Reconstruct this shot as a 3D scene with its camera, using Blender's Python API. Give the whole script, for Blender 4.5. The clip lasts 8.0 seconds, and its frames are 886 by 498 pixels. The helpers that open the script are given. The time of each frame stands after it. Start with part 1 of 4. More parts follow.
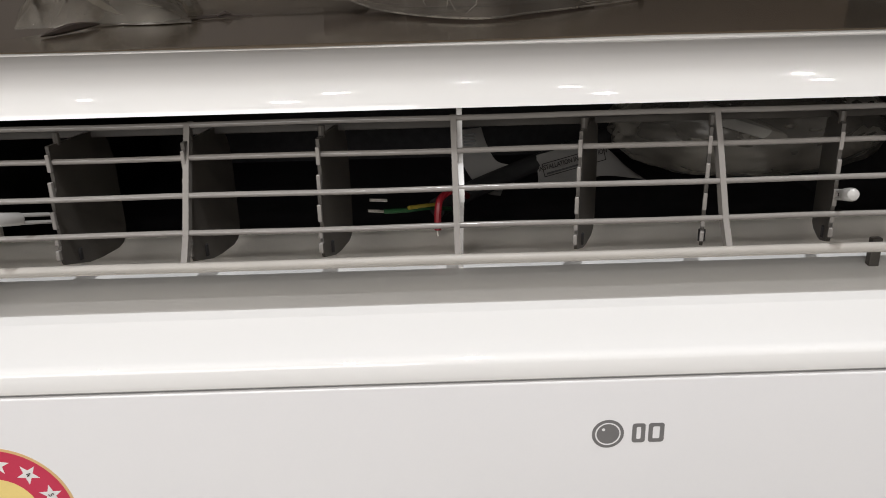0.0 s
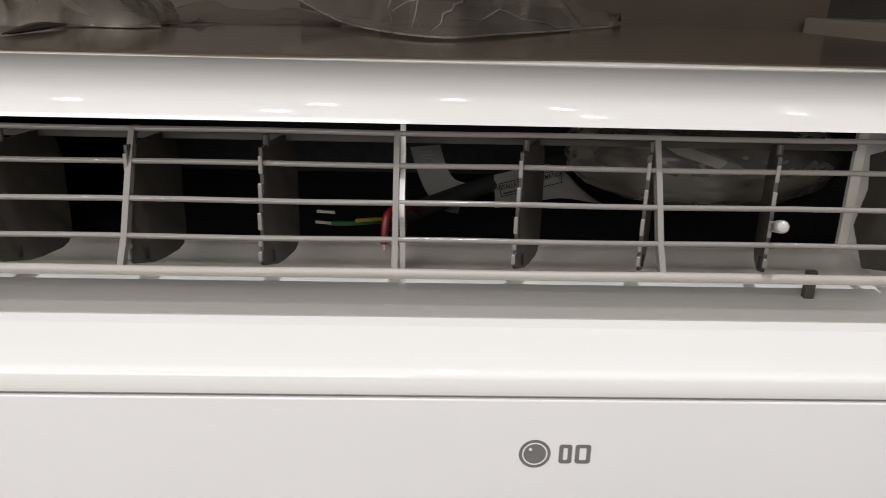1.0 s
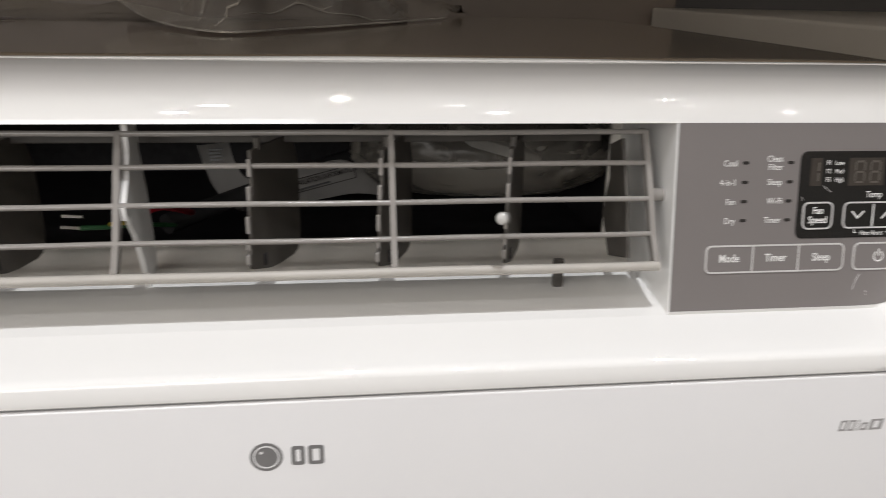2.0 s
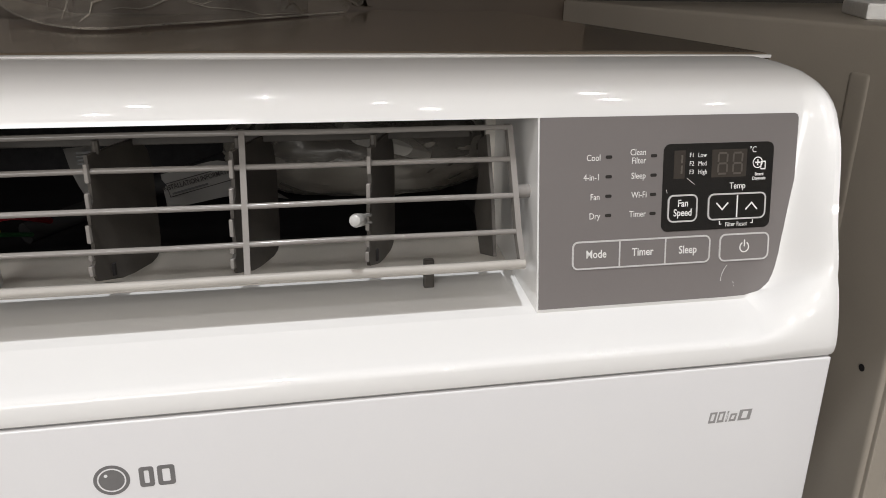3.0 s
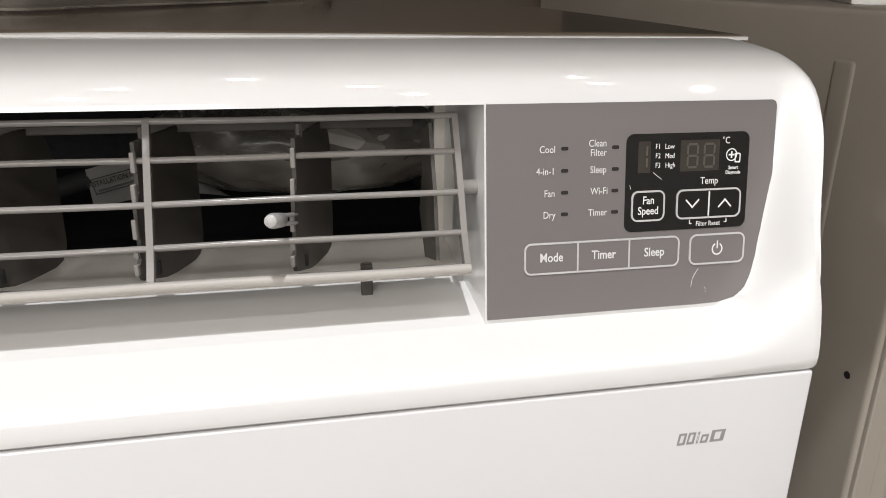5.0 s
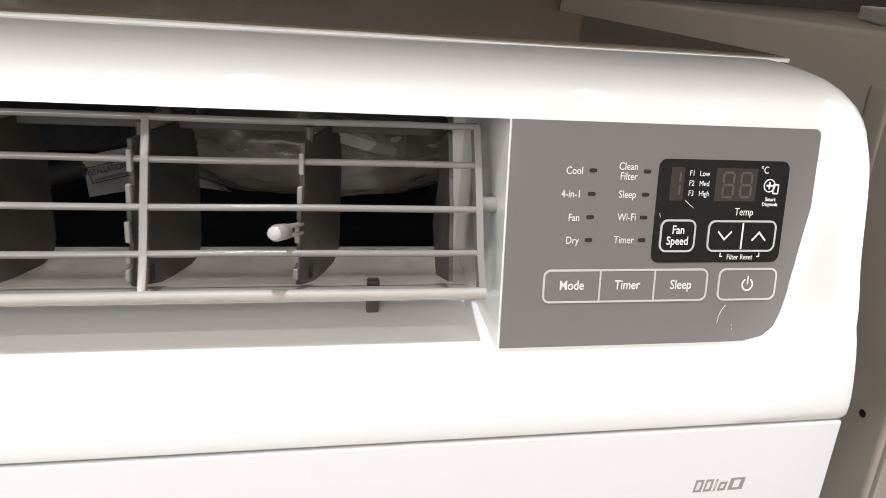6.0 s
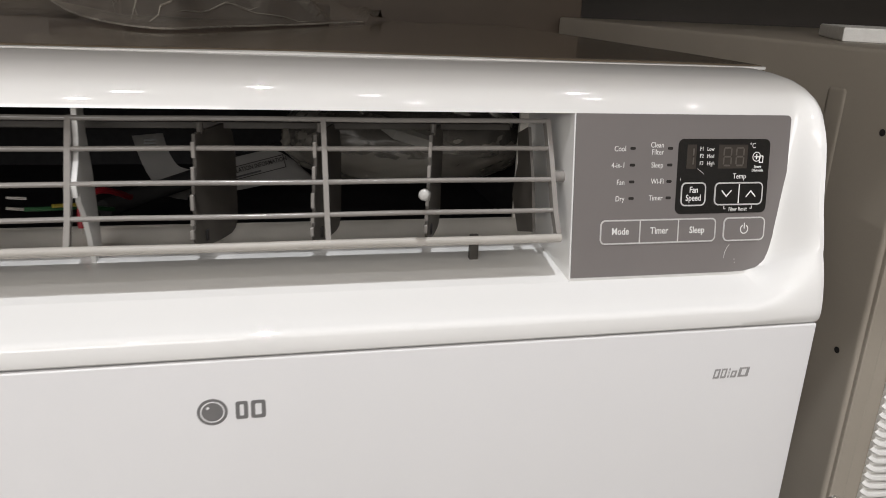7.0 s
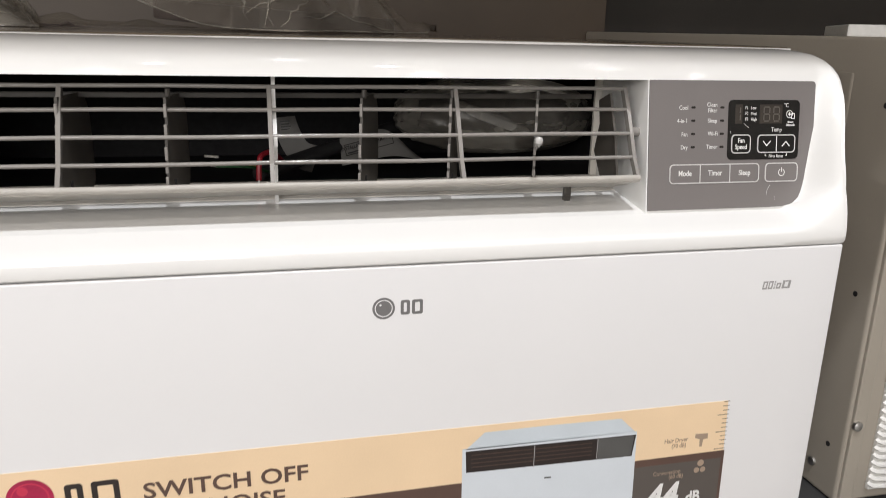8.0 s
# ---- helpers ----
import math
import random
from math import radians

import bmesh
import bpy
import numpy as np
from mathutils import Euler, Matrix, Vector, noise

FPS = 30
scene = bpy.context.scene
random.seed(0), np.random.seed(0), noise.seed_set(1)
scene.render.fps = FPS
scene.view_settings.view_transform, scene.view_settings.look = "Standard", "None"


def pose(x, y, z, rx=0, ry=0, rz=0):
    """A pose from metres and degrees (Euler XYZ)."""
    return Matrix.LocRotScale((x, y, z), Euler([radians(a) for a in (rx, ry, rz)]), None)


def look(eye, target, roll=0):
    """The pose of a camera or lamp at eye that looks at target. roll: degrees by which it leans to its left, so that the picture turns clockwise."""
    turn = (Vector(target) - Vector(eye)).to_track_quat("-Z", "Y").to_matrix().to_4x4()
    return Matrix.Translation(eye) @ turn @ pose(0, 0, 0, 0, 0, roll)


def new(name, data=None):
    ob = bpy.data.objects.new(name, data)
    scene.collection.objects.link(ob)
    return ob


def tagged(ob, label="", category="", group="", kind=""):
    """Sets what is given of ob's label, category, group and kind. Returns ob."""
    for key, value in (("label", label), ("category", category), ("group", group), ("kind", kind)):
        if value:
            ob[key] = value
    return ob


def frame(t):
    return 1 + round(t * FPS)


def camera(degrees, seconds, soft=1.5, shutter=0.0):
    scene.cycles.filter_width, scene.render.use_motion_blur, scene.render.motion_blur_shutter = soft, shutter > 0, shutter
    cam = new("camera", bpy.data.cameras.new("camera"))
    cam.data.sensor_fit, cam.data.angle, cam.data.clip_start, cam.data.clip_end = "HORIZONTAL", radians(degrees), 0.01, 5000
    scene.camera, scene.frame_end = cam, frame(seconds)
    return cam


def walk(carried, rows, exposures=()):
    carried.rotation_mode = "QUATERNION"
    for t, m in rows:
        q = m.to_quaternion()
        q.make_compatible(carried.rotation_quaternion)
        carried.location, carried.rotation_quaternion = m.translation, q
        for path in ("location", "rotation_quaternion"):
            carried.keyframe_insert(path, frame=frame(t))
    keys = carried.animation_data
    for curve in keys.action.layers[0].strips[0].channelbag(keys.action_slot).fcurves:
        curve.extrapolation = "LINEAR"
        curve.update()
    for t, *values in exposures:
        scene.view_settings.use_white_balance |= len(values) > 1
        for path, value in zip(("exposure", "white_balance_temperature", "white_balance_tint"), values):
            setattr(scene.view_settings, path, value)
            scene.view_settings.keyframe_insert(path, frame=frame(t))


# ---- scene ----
cam = camera(60.4, 8.0, soft=0.85, shutter=0.3)
PATH = [
    (0, (-0.078, -0.278, 1.136), (-0.056, 1.602, 0.454), -1.5),
    (0.2, (-0.071, -0.277, 1.137), (-0.05, 1.602, 0.453), -1.6),
    (0.5, (-0.062, -0.279, 1.135), (-0.036, 1.604, 0.462), -0.4),
    (0.7, (-0.062, -0.278, 1.139), (-0.01, 1.599, 0.449), 1.1),
    (1, (-0.056, -0.281, 1.136), (-0.001, 1.613, 0.496), 1.4),
    (1.2, (-0.042, -0.282, 1.139), (0.022, 1.605, 0.479), 1.3),
    (1.5, (-0.011, -0.285, 1.135), (0.085, 1.601, 0.476), 1.3),
    (1.7, (0.003, -0.284, 1.139), (0.139, 1.594, 0.464), 1.3),
    (2, (0.03, -0.282, 1.139), (0.278, 1.591, 0.483), 1.2),
    (2.2, (0.043, -0.28, 1.138), (0.361, 1.583, 0.483), 1.8),
    (3.5, (0.074, -0.276, 1.14), (0.476, 1.564, 0.467), 0.6),
    (4, (0.075, -0.276, 1.137), (0.487, 1.56, 0.461), 0.3),
    (4.5, (0.081, -0.271, 1.135), (0.496, 1.564, 0.458), 0.1),
    (4.7, (0.089, -0.262, 1.13), (0.503, 1.574, 0.455), 0.3),
    (5.8, (0.104, -0.213, 1.129), (0.522, 1.617, 0.439), 4.0),
    (6, (0.097, -0.221, 1.132), (0.513, 1.609, 0.439), 4.4),
    (6.2, (0.088, -0.233, 1.135), (0.494, 1.598, 0.439), 4.1),
    (6.5, (0.064, -0.267, 1.141), (0.475, 1.569, 0.461), 3.6),
    (6.7, (0.048, -0.293, 1.144), (0.467, 1.544, 0.471), 3.3),
    (7, (0.019, -0.326, 1.137), (0.479, 1.515, 0.506), 2.7),
    (7.2, (0.001, -0.343, 1.131), (0.473, 1.503, 0.523), 2.2),
    (7.5, (-0.045, -0.38, 1.123), (0.434, 1.483, 0.575), 1.9),
    (7.7, (-0.064, -0.402, 1.118), (0.406, 1.468, 0.587), 1.5),
    (8, (-0.076, -0.427, 1.111), (0.386, 1.439, 0.558), 1.4),
]
EXPOSURES = [(0, 0.02), (1.0, 0.02), (1.5, 0.21), (2.0, 0.04), (3.5, 0.02), (4.5, 0.08), (5.8, 0.47), (6.0, 0.47), (6.5, 0.12), (7.0, -0.02), (7.5, 0.14), (8.0, 0.24)]
walk(cam, [(t, look(eye, target, roll)) for t, eye, target, roll in PATH], EXPOSURES)

# ---- light ----
BASE = 0.668          # top of the display table
world = bpy.data.worlds.new("world")
scene.world = world
world.use_nodes = True
world.node_tree.nodes["Background"].inputs[0].default_value = (0.9, 0.88, 0.84, 1)
world.node_tree.nodes["Background"].inputs[1].default_value = 0.02

# rows of downlights: y, power, places along x
LAMP_ROWS = [(-0.60, 20.0, (0.02,)), (-0.70, 10.0, (-1.75,)), (-0.70, 2.5, (0.95,)), (-1.60, 2.5, (-2.1, -1.25, -0.40, 0.40, 1.25)), (-3.1, 6.0, (-2.4, -0.8, 0.8, 2.4))]
# power of the added front fill
FILL_POWER = 82.0
CEILING = 2.75


# ---- materials ----
def material(name, color, rough=0.5, metal=0.0, scale=60.0, vary=0.05, bump=0.0, fine=900.0, spec=0.5, coat=0.0, smudge=0.0):
    """A painted, plastic or paper surface: two scales of colour variation, uneven gloss and fine relief."""
    m = bpy.data.materials.new(name)
    m.use_nodes = True
    n, l = m.node_tree.nodes, m.node_tree.links
    b = n["Principled BSDF"]
    b.inputs["Metallic"].default_value = metal
    b.inputs["Specular IOR Level"].default_value = spec
    b.inputs["Coat Weight"].default_value = coat
    b.inputs["Coat Roughness"].default_value = 0.08
    co = n.new("ShaderNodeTexCoord")
    big = n.new("ShaderNodeTexNoise")
    big.inputs["Scale"].default_value = scale
    big.inputs["Detail"].default_value = 5
    small = n.new("ShaderNodeTexNoise")
    small.inputs["Scale"].default_value = fine
    small.inputs["Detail"].default_value = 2
    for t in (big, small):
        l.new(co.outputs["Object"], t.inputs["Vector"])
    mix = n.new("ShaderNodeMath")
    mix.operation = "MULTIPLY_ADD"
    mix.inputs[1].default_value = 0.35
    l.new(small.outputs["Fac"], mix.inputs[0])
    l.new(big.outputs["Fac"], mix.inputs[2])
    ramp = n.new("ShaderNodeValToRGB")
    ramp.color_ramp.elements[0].position, ramp.color_ramp.elements[1].position = 0.4, 0.95
    ramp.color_ramp.elements[0].color = (*[c * (1 - vary) for c in color], 1)
    ramp.color_ramp.elements[1].color = (*[min(1, c * (1 + vary)) for c in color], 1)
    l.new(mix.outputs[0], ramp.inputs[0])
    l.new(ramp.outputs[0], b.inputs["Base Color"])
    rr = n.new("ShaderNodeMapRange")
    rr.inputs["To Min"].default_value = max(0.02, rough * (0.96 - smudge))
    rr.inputs["To Max"].default_value = min(1, rough * (1.04 + smudge))
    l.new(big.outputs["Fac"], rr.inputs["Value"])
    l.new(rr.outputs[0], b.inputs["Roughness"])
    if bump:
        bp = n.new("ShaderNodeBump")
        bp.inputs["Strength"].default_value = bump
        bp.inputs["Distance"].default_value = 0.001
        l.new(small.outputs["Fac"], bp.inputs["Height"])
        l.new(bp.outputs[0], b.inputs["Normal"])
    return m


def film(name, tint, cloud, rough=0.12):
    """Thin clear plastic: see-through, with a glossy sheen and a faint milky body."""
    m = bpy.data.materials.new(name)
    m.use_nodes = True
    n, l = m.node_tree.nodes, m.node_tree.links
    n.remove(n["Principled BSDF"])
    out = n["Material Output"]
    clear, gloss, milk = n.new("ShaderNodeBsdfTransparent"), n.new("ShaderNodeBsdfGlossy"), n.new("ShaderNodeBsdfDiffuse")
    clear.inputs[0].default_value = (*tint, 1)
    gloss.inputs["Roughness"].default_value = rough
    gloss.inputs["Color"].default_value = (0.9, 0.88, 0.85, 1)
    milk.inputs[0].default_value = (0.62, 0.57, 0.50, 1)
    tex = n.new("ShaderNodeTexNoise")
    tex.inputs["Scale"].default_value = 14
    tex.inputs["Detail"].default_value = 6
    co = n.new("ShaderNodeTexCoord")
    l.new(co.outputs["Object"], tex.inputs["Vector"])
    mr = n.new("ShaderNodeMapRange")
    mr.inputs["From Min"].default_value, mr.inputs["From Max"].default_value = 0.3, 0.75
    mr.inputs["To Min"].default_value, mr.inputs["To Max"].default_value = cloud * 0.4, cloud * 1.6
    l.new(tex.outputs["Fac"], mr.inputs["Value"])
    a, c = n.new("ShaderNodeMixShader"), n.new("ShaderNodeMixShader")
    l.new(mr.outputs[0], a.inputs[0])
    l.new(clear.outputs[0], a.inputs[1])
    l.new(milk.outputs[0], a.inputs[2])
    fr = n.new("ShaderNodeFresnel")
    fr.inputs["IOR"].default_value = 1.4
    bp = n.new("ShaderNodeBump")
    bp.inputs["Strength"].default_value = 0.25
    bp.inputs["Distance"].default_value = 0.004
    l.new(tex.outputs["Fac"], bp.inputs["Height"])
    l.new(bp.outputs[0], gloss.inputs["Normal"])
    l.new(fr.outputs[0], c.inputs[0])
    l.new(a.outputs[0], c.inputs[1])
    l.new(gloss.outputs[0], c.inputs[2])
    l.new(c.outputs[0], out.inputs["Surface"])
    return m


M_COVER = material("white_gloss_plastic", (0.80, 0.79, 0.77), 0.04, scale=9, vary=0.01, bump=0.008, smudge=0.03)
M_PANEL = material("white_satin_plastic", (0.755, 0.746, 0.746), 0.18, scale=7, vary=0.012, bump=0.012, smudge=0.02)
M_LOUVER = material("warm_grey_plastic", (0.250, 0.233, 0.216), 0.17, scale=90, vary=0.05, bump=0.03)
# vanes, end plate and linkage: much darker than the louvre bars
M_VANE = material("dark_grey_plastic", (0.064, 0.057, 0.049), 0.45, scale=70, vary=0.18, bump=0.05)
M_DUCT = material("cream_duct_plastic", (0.40, 0.375, 0.34), 0.45, scale=60, vary=0.06, bump=0.03)
M_PLATE = material("greyish_cream_plastic", (0.40, 0.375, 0.335), 0.45, scale=50, vary=0.08, bump=0.03)
# duct cream made lighter, standing in for direct light on the duct frame
M_FRAME = material("lightened_cream_plastic", (0.76, 0.72, 0.655), 0.35, scale=60, vary=0.05, bump=0.03)
M_BLACK = material("matt_black", (0.030, 0.028, 0.029), 0.6, scale=120, vary=0.3, bump=0.2, spec=0.2)
# cream paint darkened: the dim look of the cabinet top is in the colour
M_CABINET = material("shaded_cream_steel", (0.178, 0.143, 0.107), 0.09, scale=14, vary=0.04, bump=0.02, smudge=0.3)
M_NEIGHBOUR = material("cream_powder_coated_steel", (0.37, 0.33, 0.275), 0.42, scale=14, vary=0.05, bump=0.05, smudge=0.2)
M_GREY = material("grey_control_film", (0.172, 0.156, 0.150), 0.30, scale=12, vary=0.03, bump=0.01, smudge=0.05)
M_DISPLAY = material("black_gloss_film", (0.014, 0.013, 0.012), 0.10, scale=40, vary=0.1, smudge=0.3)
M_WINDOW = material("smoked_display_window", (0.045, 0.038, 0.032), 0.12, scale=40, vary=0.1)
M_SEGMENT = material("unlit_display_segment", (0.085, 0.074, 0.063), 0.3, scale=90, vary=0.05)
M_PRINT = material("white_print", (0.74, 0.73, 0.71), 0.5, scale=90, vary=0.03)
M_SILVER = material("silver_outline", (0.66, 0.645, 0.63), 0.3, metal=0.3, scale=90, vary=0.05)
M_LED = material("dark_indicator", (0.03, 0.027, 0.025), 0.25, vary=0.1)
M_EMBLEM = material("grey_emblem_print", (0.165, 0.16, 0.158), 0.35, scale=200, vary=0.05)
M_BEIGE = material("beige_poster_print", (0.80, 0.60, 0.39), 0.4, scale=12, vary=0.06)
M_BROWN = material("brown_poster_print", (0.105, 0.062, 0.048), 0.4, scale=20, vary=0.1)
M_TAUPE = material("taupe_poster_print", (0.10, 0.085, 0.075), 0.4, scale=20, vary=0.06)
M_PALEBLUE = material("pale_blue_print", (0.55, 0.60, 0.64), 0.4, scale=30, vary=0.05)
M_PALERBLUE = material("light_blue_print", (0.62, 0.66, 0.70), 0.4, scale=30, vary=0.04)
M_DARKPRINT = material("dark_print", (0.025, 0.018, 0.016), 0.4, scale=60, vary=0.2)
M_GREYPRINT = material("grey_print", (0.09, 0.088, 0.085), 0.4, vary=0.1)
M_SOFT = material("faded_brown_print", (0.36, 0.27, 0.20), 0.4, vary=0.1)
M_SOFTGREY = material("pale_grey_print", (0.30, 0.29, 0.285), 0.4, scale=200, vary=0.05)
M_RED = material("crimson_print", (0.52, 0.03, 0.075), 0.35, scale=40, vary=0.06)
M_MAGENTA = material("magenta_print", (0.36, 0.012, 0.06), 0.3, scale=60, vary=0.25)
M_YELLOW = material("yellow_print", (0.80, 0.62, 0.22), 0.4, scale=40, vary=0.05)
M_GOLD = material("gold_print", (0.66, 0.44, 0.20), 0.35, scale=40, vary=0.05)
M_PAPER = material("white_tag_paper", (0.40, 0.38, 0.355), 0.6, scale=60, vary=0.05, bump=0.04)
M_CABLE = material("dark_cable_rubber", (0.028, 0.027, 0.027), 0.5, scale=90, vary=0.2)
M_GREEN = material("green_wire_insulation", (0.02, 0.085, 0.03), 0.4, vary=0.1)
M_YELLOWWIRE = material("yellow_wire_insulation", (0.33, 0.26, 0.04), 0.4, vary=0.1)
M_REDWIRE = material("red_wire_insulation", (0.26, 0.012, 0.02), 0.4, vary=0.1)
M_COPPER = material("tinned_copper", (0.72, 0.70, 0.66), 0.3, metal=1.0, scale=300, vary=0.15)
M_KNOB = material("translucent_white_plastic", (0.44, 0.43, 0.41), 0.25, scale=90, vary=0.03)
M_FILM = film("clear_plastic_film", (0.84, 0.82, 0.78), 0.21, 0.08)
M_FILM_DIM = film("milky_plastic_film", (0.76, 0.74, 0.68), 0.32, 0.14)
M_FILM_BAG = film("grey_milky_film", (0.80, 0.79, 0.77), 0.14, 0.28)
M_FILM_FOLD = film("doubled_plastic_film", (0.86, 0.84, 0.81), 0.50, 0.14)
M_BOOK = material("printed_manual_paper", (0.13, 0.105, 0.095), 0.6, scale=25, vary=0.2)
M_SHELF = material("dark_grey_table", (0.05, 0.05, 0.052), 0.45, scale=30, vary=0.1, bump=0.05)
M_WALL = material("taupe_wall_paint", (0.05, 0.043, 0.037), 0.6, scale=5, vary=0.12, bump=0.1)
M_PARTITION = material("beige_partition_board", (0.085, 0.062, 0.044), 0.5, scale=6, vary=0.12, bump=0.05)
M_STOREWALL = material("off_white_wall_paint", (0.55, 0.535, 0.51), 0.7, scale=4, vary=0.06, bump=0.1)
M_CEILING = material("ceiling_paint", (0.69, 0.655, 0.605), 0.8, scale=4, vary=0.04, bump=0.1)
M_FLOOR = material("floor_tile", (0.30, 0.285, 0.265), 0.25, scale=3, vary=0.1, bump=0.03)
M_STEEL = material("zinc_screw_steel", (0.60, 0.59, 0.57), 0.35, metal=1.0, scale=300, vary=0.1)
M_FOAM = material("white_foam_board", (0.76, 0.75, 0.72), 0.7, scale=150, vary=0.06, bump=0.2)
M_WHITEFIN = material("white_fin_plastic", (0.78, 0.77, 0.74), 0.4, scale=60, vary=0.03, bump=0.03)


# ---- mesh helpers ----
def part(name, bm, mat, parent=None, label="", smooth=False, world=True):
    """Links a bmesh as one mesh object under a thing. With world, its vertices are given in world places."""
    bmesh.ops.recalc_face_normals(bm, faces=bm.faces)
    me = bpy.data.meshes.new(name)
    bm.to_mesh(me)
    bm.free()
    for m in (mat if isinstance(mat, (list, tuple)) else (mat,)):
        me.materials.append(m)
    if smooth:
        for p in me.polygons:
            p.use_smooth = True
        me.set_sharp_from_angle(angle=radians(38))
    ob = new(name, me)
    if parent:
        ob.parent = parent
        if world:
            ob.matrix_parent_inverse = anchor(parent).inverted()
    if label:
        ob["label"] = label
    return ob


def anchor(ob):
    m = ob.matrix_basis
    while ob.parent:
        m = ob.parent.matrix_basis @ ob.matrix_parent_inverse @ m
        ob = ob.parent
    return m


def thing(name, place, label, category, group=""):
    ob = new(name)
    ob.empty_display_size = 0.02
    ob.location = place
    return tagged(ob, label, category, group)


def box(x0, x1, y0, y1, z0, z1, bev=0.0, seg=2, bm=None):
    bm = bm or bmesh.new()
    made = bmesh.ops.create_cube(bm, size=1, matrix=Matrix.LocRotScale(((x0 + x1) / 2, (y0 + y1) / 2, (z0 + z1) / 2), None, (x1 - x0, y1 - y0, z1 - z0)))
    if bev:
        edges = list({e for v in made["verts"] for e in v.link_edges})
        bmesh.ops.bevel(bm, geom=edges, offset=bev, segments=seg, profile=0.6, affect="EDGES")
    return bm


def prism(outline, depth, m=Matrix.Identity(4), bm=None, lift=0.0):
    """A flat shape in the plane x-y, from lift to lift + depth along z, set by the pose m."""
    bm = bm or bmesh.new()
    low = [bm.verts.new(m @ Vector((x, y, lift))) for x, y in outline]
    top = [bm.verts.new(m @ Vector((x, y, lift + depth))) for x, y in outline]
    bm.faces.new(low[::-1])
    bm.faces.new(top)
    n = len(outline)
    for i in range(n):
        bm.faces.new((low[i], low[(i + 1) % n], top[(i + 1) % n], top[i]))
    return bm


def rounded(x0, x1, y0, y1, r, seg=5):
    pts = []
    for cx, cy, a0 in ((x1 - r, y1 - r, 0), (x0 + r, y1 - r, 90), (x0 + r, y0 + r, 180), (x1 - r, y0 + r, 270)):
        for i in range(seg + 1):
            a = radians(a0 + 90 * i / seg)
            pts.append((cx + r * math.cos(a), cy + r * math.sin(a)))
    return pts


def ring(outer, inner, depth, m, bm=None, lift=0.0):
    """A flat frame between two outlines with as many points each."""
    bm = bm or bmesh.new()
    loops = [[bm.verts.new(m @ Vector((x, y, z))) for x, y in o] for o, z in ((outer, lift), (outer, lift + depth), (inner, lift + depth), (inner, lift))]
    n = len(outer)
    for k in range(4):
        a, b = loops[k], loops[(k + 1) % 4]
        for i in range(n):
            bm.faces.new((a[i], a[(i + 1) % n], b[(i + 1) % n], b[i]))
    return bm


def circle(cx, cy, r, n=32, a0=0.0, a1=360.0):
    full = abs(a1 - a0) >= 360
    return [(cx + r * math.cos(radians(a0 + (a1 - a0) * i / (n if full else n - 1))), cy + r * math.sin(radians(a0 + (a1 - a0) * i / (n if full else n - 1)))) for i in range(n)]


def tube(points, radius, sides=8, bm=None):
    """A round rod along points; radius may be a list."""
    bm = bm or bmesh.new()
    pts = [Vector(p) for p in points]
    rad = radius if isinstance(radius, (list, tuple)) else [radius] * len(pts)
    loops, up = [], None
    for i, p in enumerate(pts):
        d = (pts[min(i + 1, len(pts) - 1)] - pts[max(i - 1, 0)]).normalized()
        if up is None:
            up = d.orthogonal().normalized()
        up = (up - d * up.dot(d)).normalized()
        side = d.cross(up)
        loops.append([bm.verts.new(p + rad[i] * (up * math.cos(2 * math.pi * k / sides) + side * math.sin(2 * math.pi * k / sides))) for k in range(sides)])
    for a, b in zip(loops, loops[1:]):
        for k in range(sides):
            bm.faces.new((a[k], a[(k + 1) % sides], b[(k + 1) % sides], b[k]))
    bm.faces.new(loops[0][::-1])
    bm.faces.new(loops[-1])
    return bm


def smoothstep(a, b, x):
    t = min(1, max(0, (x - a) / (b - a)))
    return t * t * (3 - 2 * t)


def spline(points, n):
    """n points on a smooth line through the points."""
    pts = [Vector(p) for p in points]
    out = []
    for k in range(n):
        s = k / (n - 1) * (len(pts) - 1)
        i = min(int(s), len(pts) - 2)
        t = s - i
        p0, p1, p2, p3 = pts[max(i - 1, 0)], pts[i], pts[i + 1], pts[min(i + 2, len(pts) - 1)]
        out.append(0.5 * (2 * p1 + (p2 - p0) * t + (2 * p0 - 5 * p1 + 4 * p2 - p3) * t * t + (3 * p1 - p0 - 3 * p2 + p3) * t ** 3))
    return out


def lettering(words, size, mat, parent, m, squeeze=0.86, align="CENTER", shear=0.0, lift=0.0002, bold=0.0):
    """Printed words as a thin mesh, centred on the origin of m, in its x-y plane."""
    data = bpy.data.curves.new("lettering", "FONT")
    data.body, data.size, data.align_x, data.align_y, data.shear = words, size, align, "CENTER", shear
    data.extrude, data.offset, data.resolution_u = 0.00006, bold, 3
    temp = new("lettering_curve", data)
    bpy.context.view_layer.update()
    me = bpy.data.meshes.new_from_object(temp.evaluated_get(bpy.context.evaluated_depsgraph_get()))
    bpy.data.objects.remove(temp)
    bpy.data.curves.remove(data)
    me.name = "lettering"
    me.transform(m @ Matrix.Translation((0, 0, lift)) @ Matrix.Diagonal((squeeze, 1, 1, 1)))
    me.materials.clear()
    me.materials.append(mat)
    ob = new("lettering", me)
    ob.parent = parent
    ob.matrix_parent_inverse = anchor(parent).inverted()
    return ob


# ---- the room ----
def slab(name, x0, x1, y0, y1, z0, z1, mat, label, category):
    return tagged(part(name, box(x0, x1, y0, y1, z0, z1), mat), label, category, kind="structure")


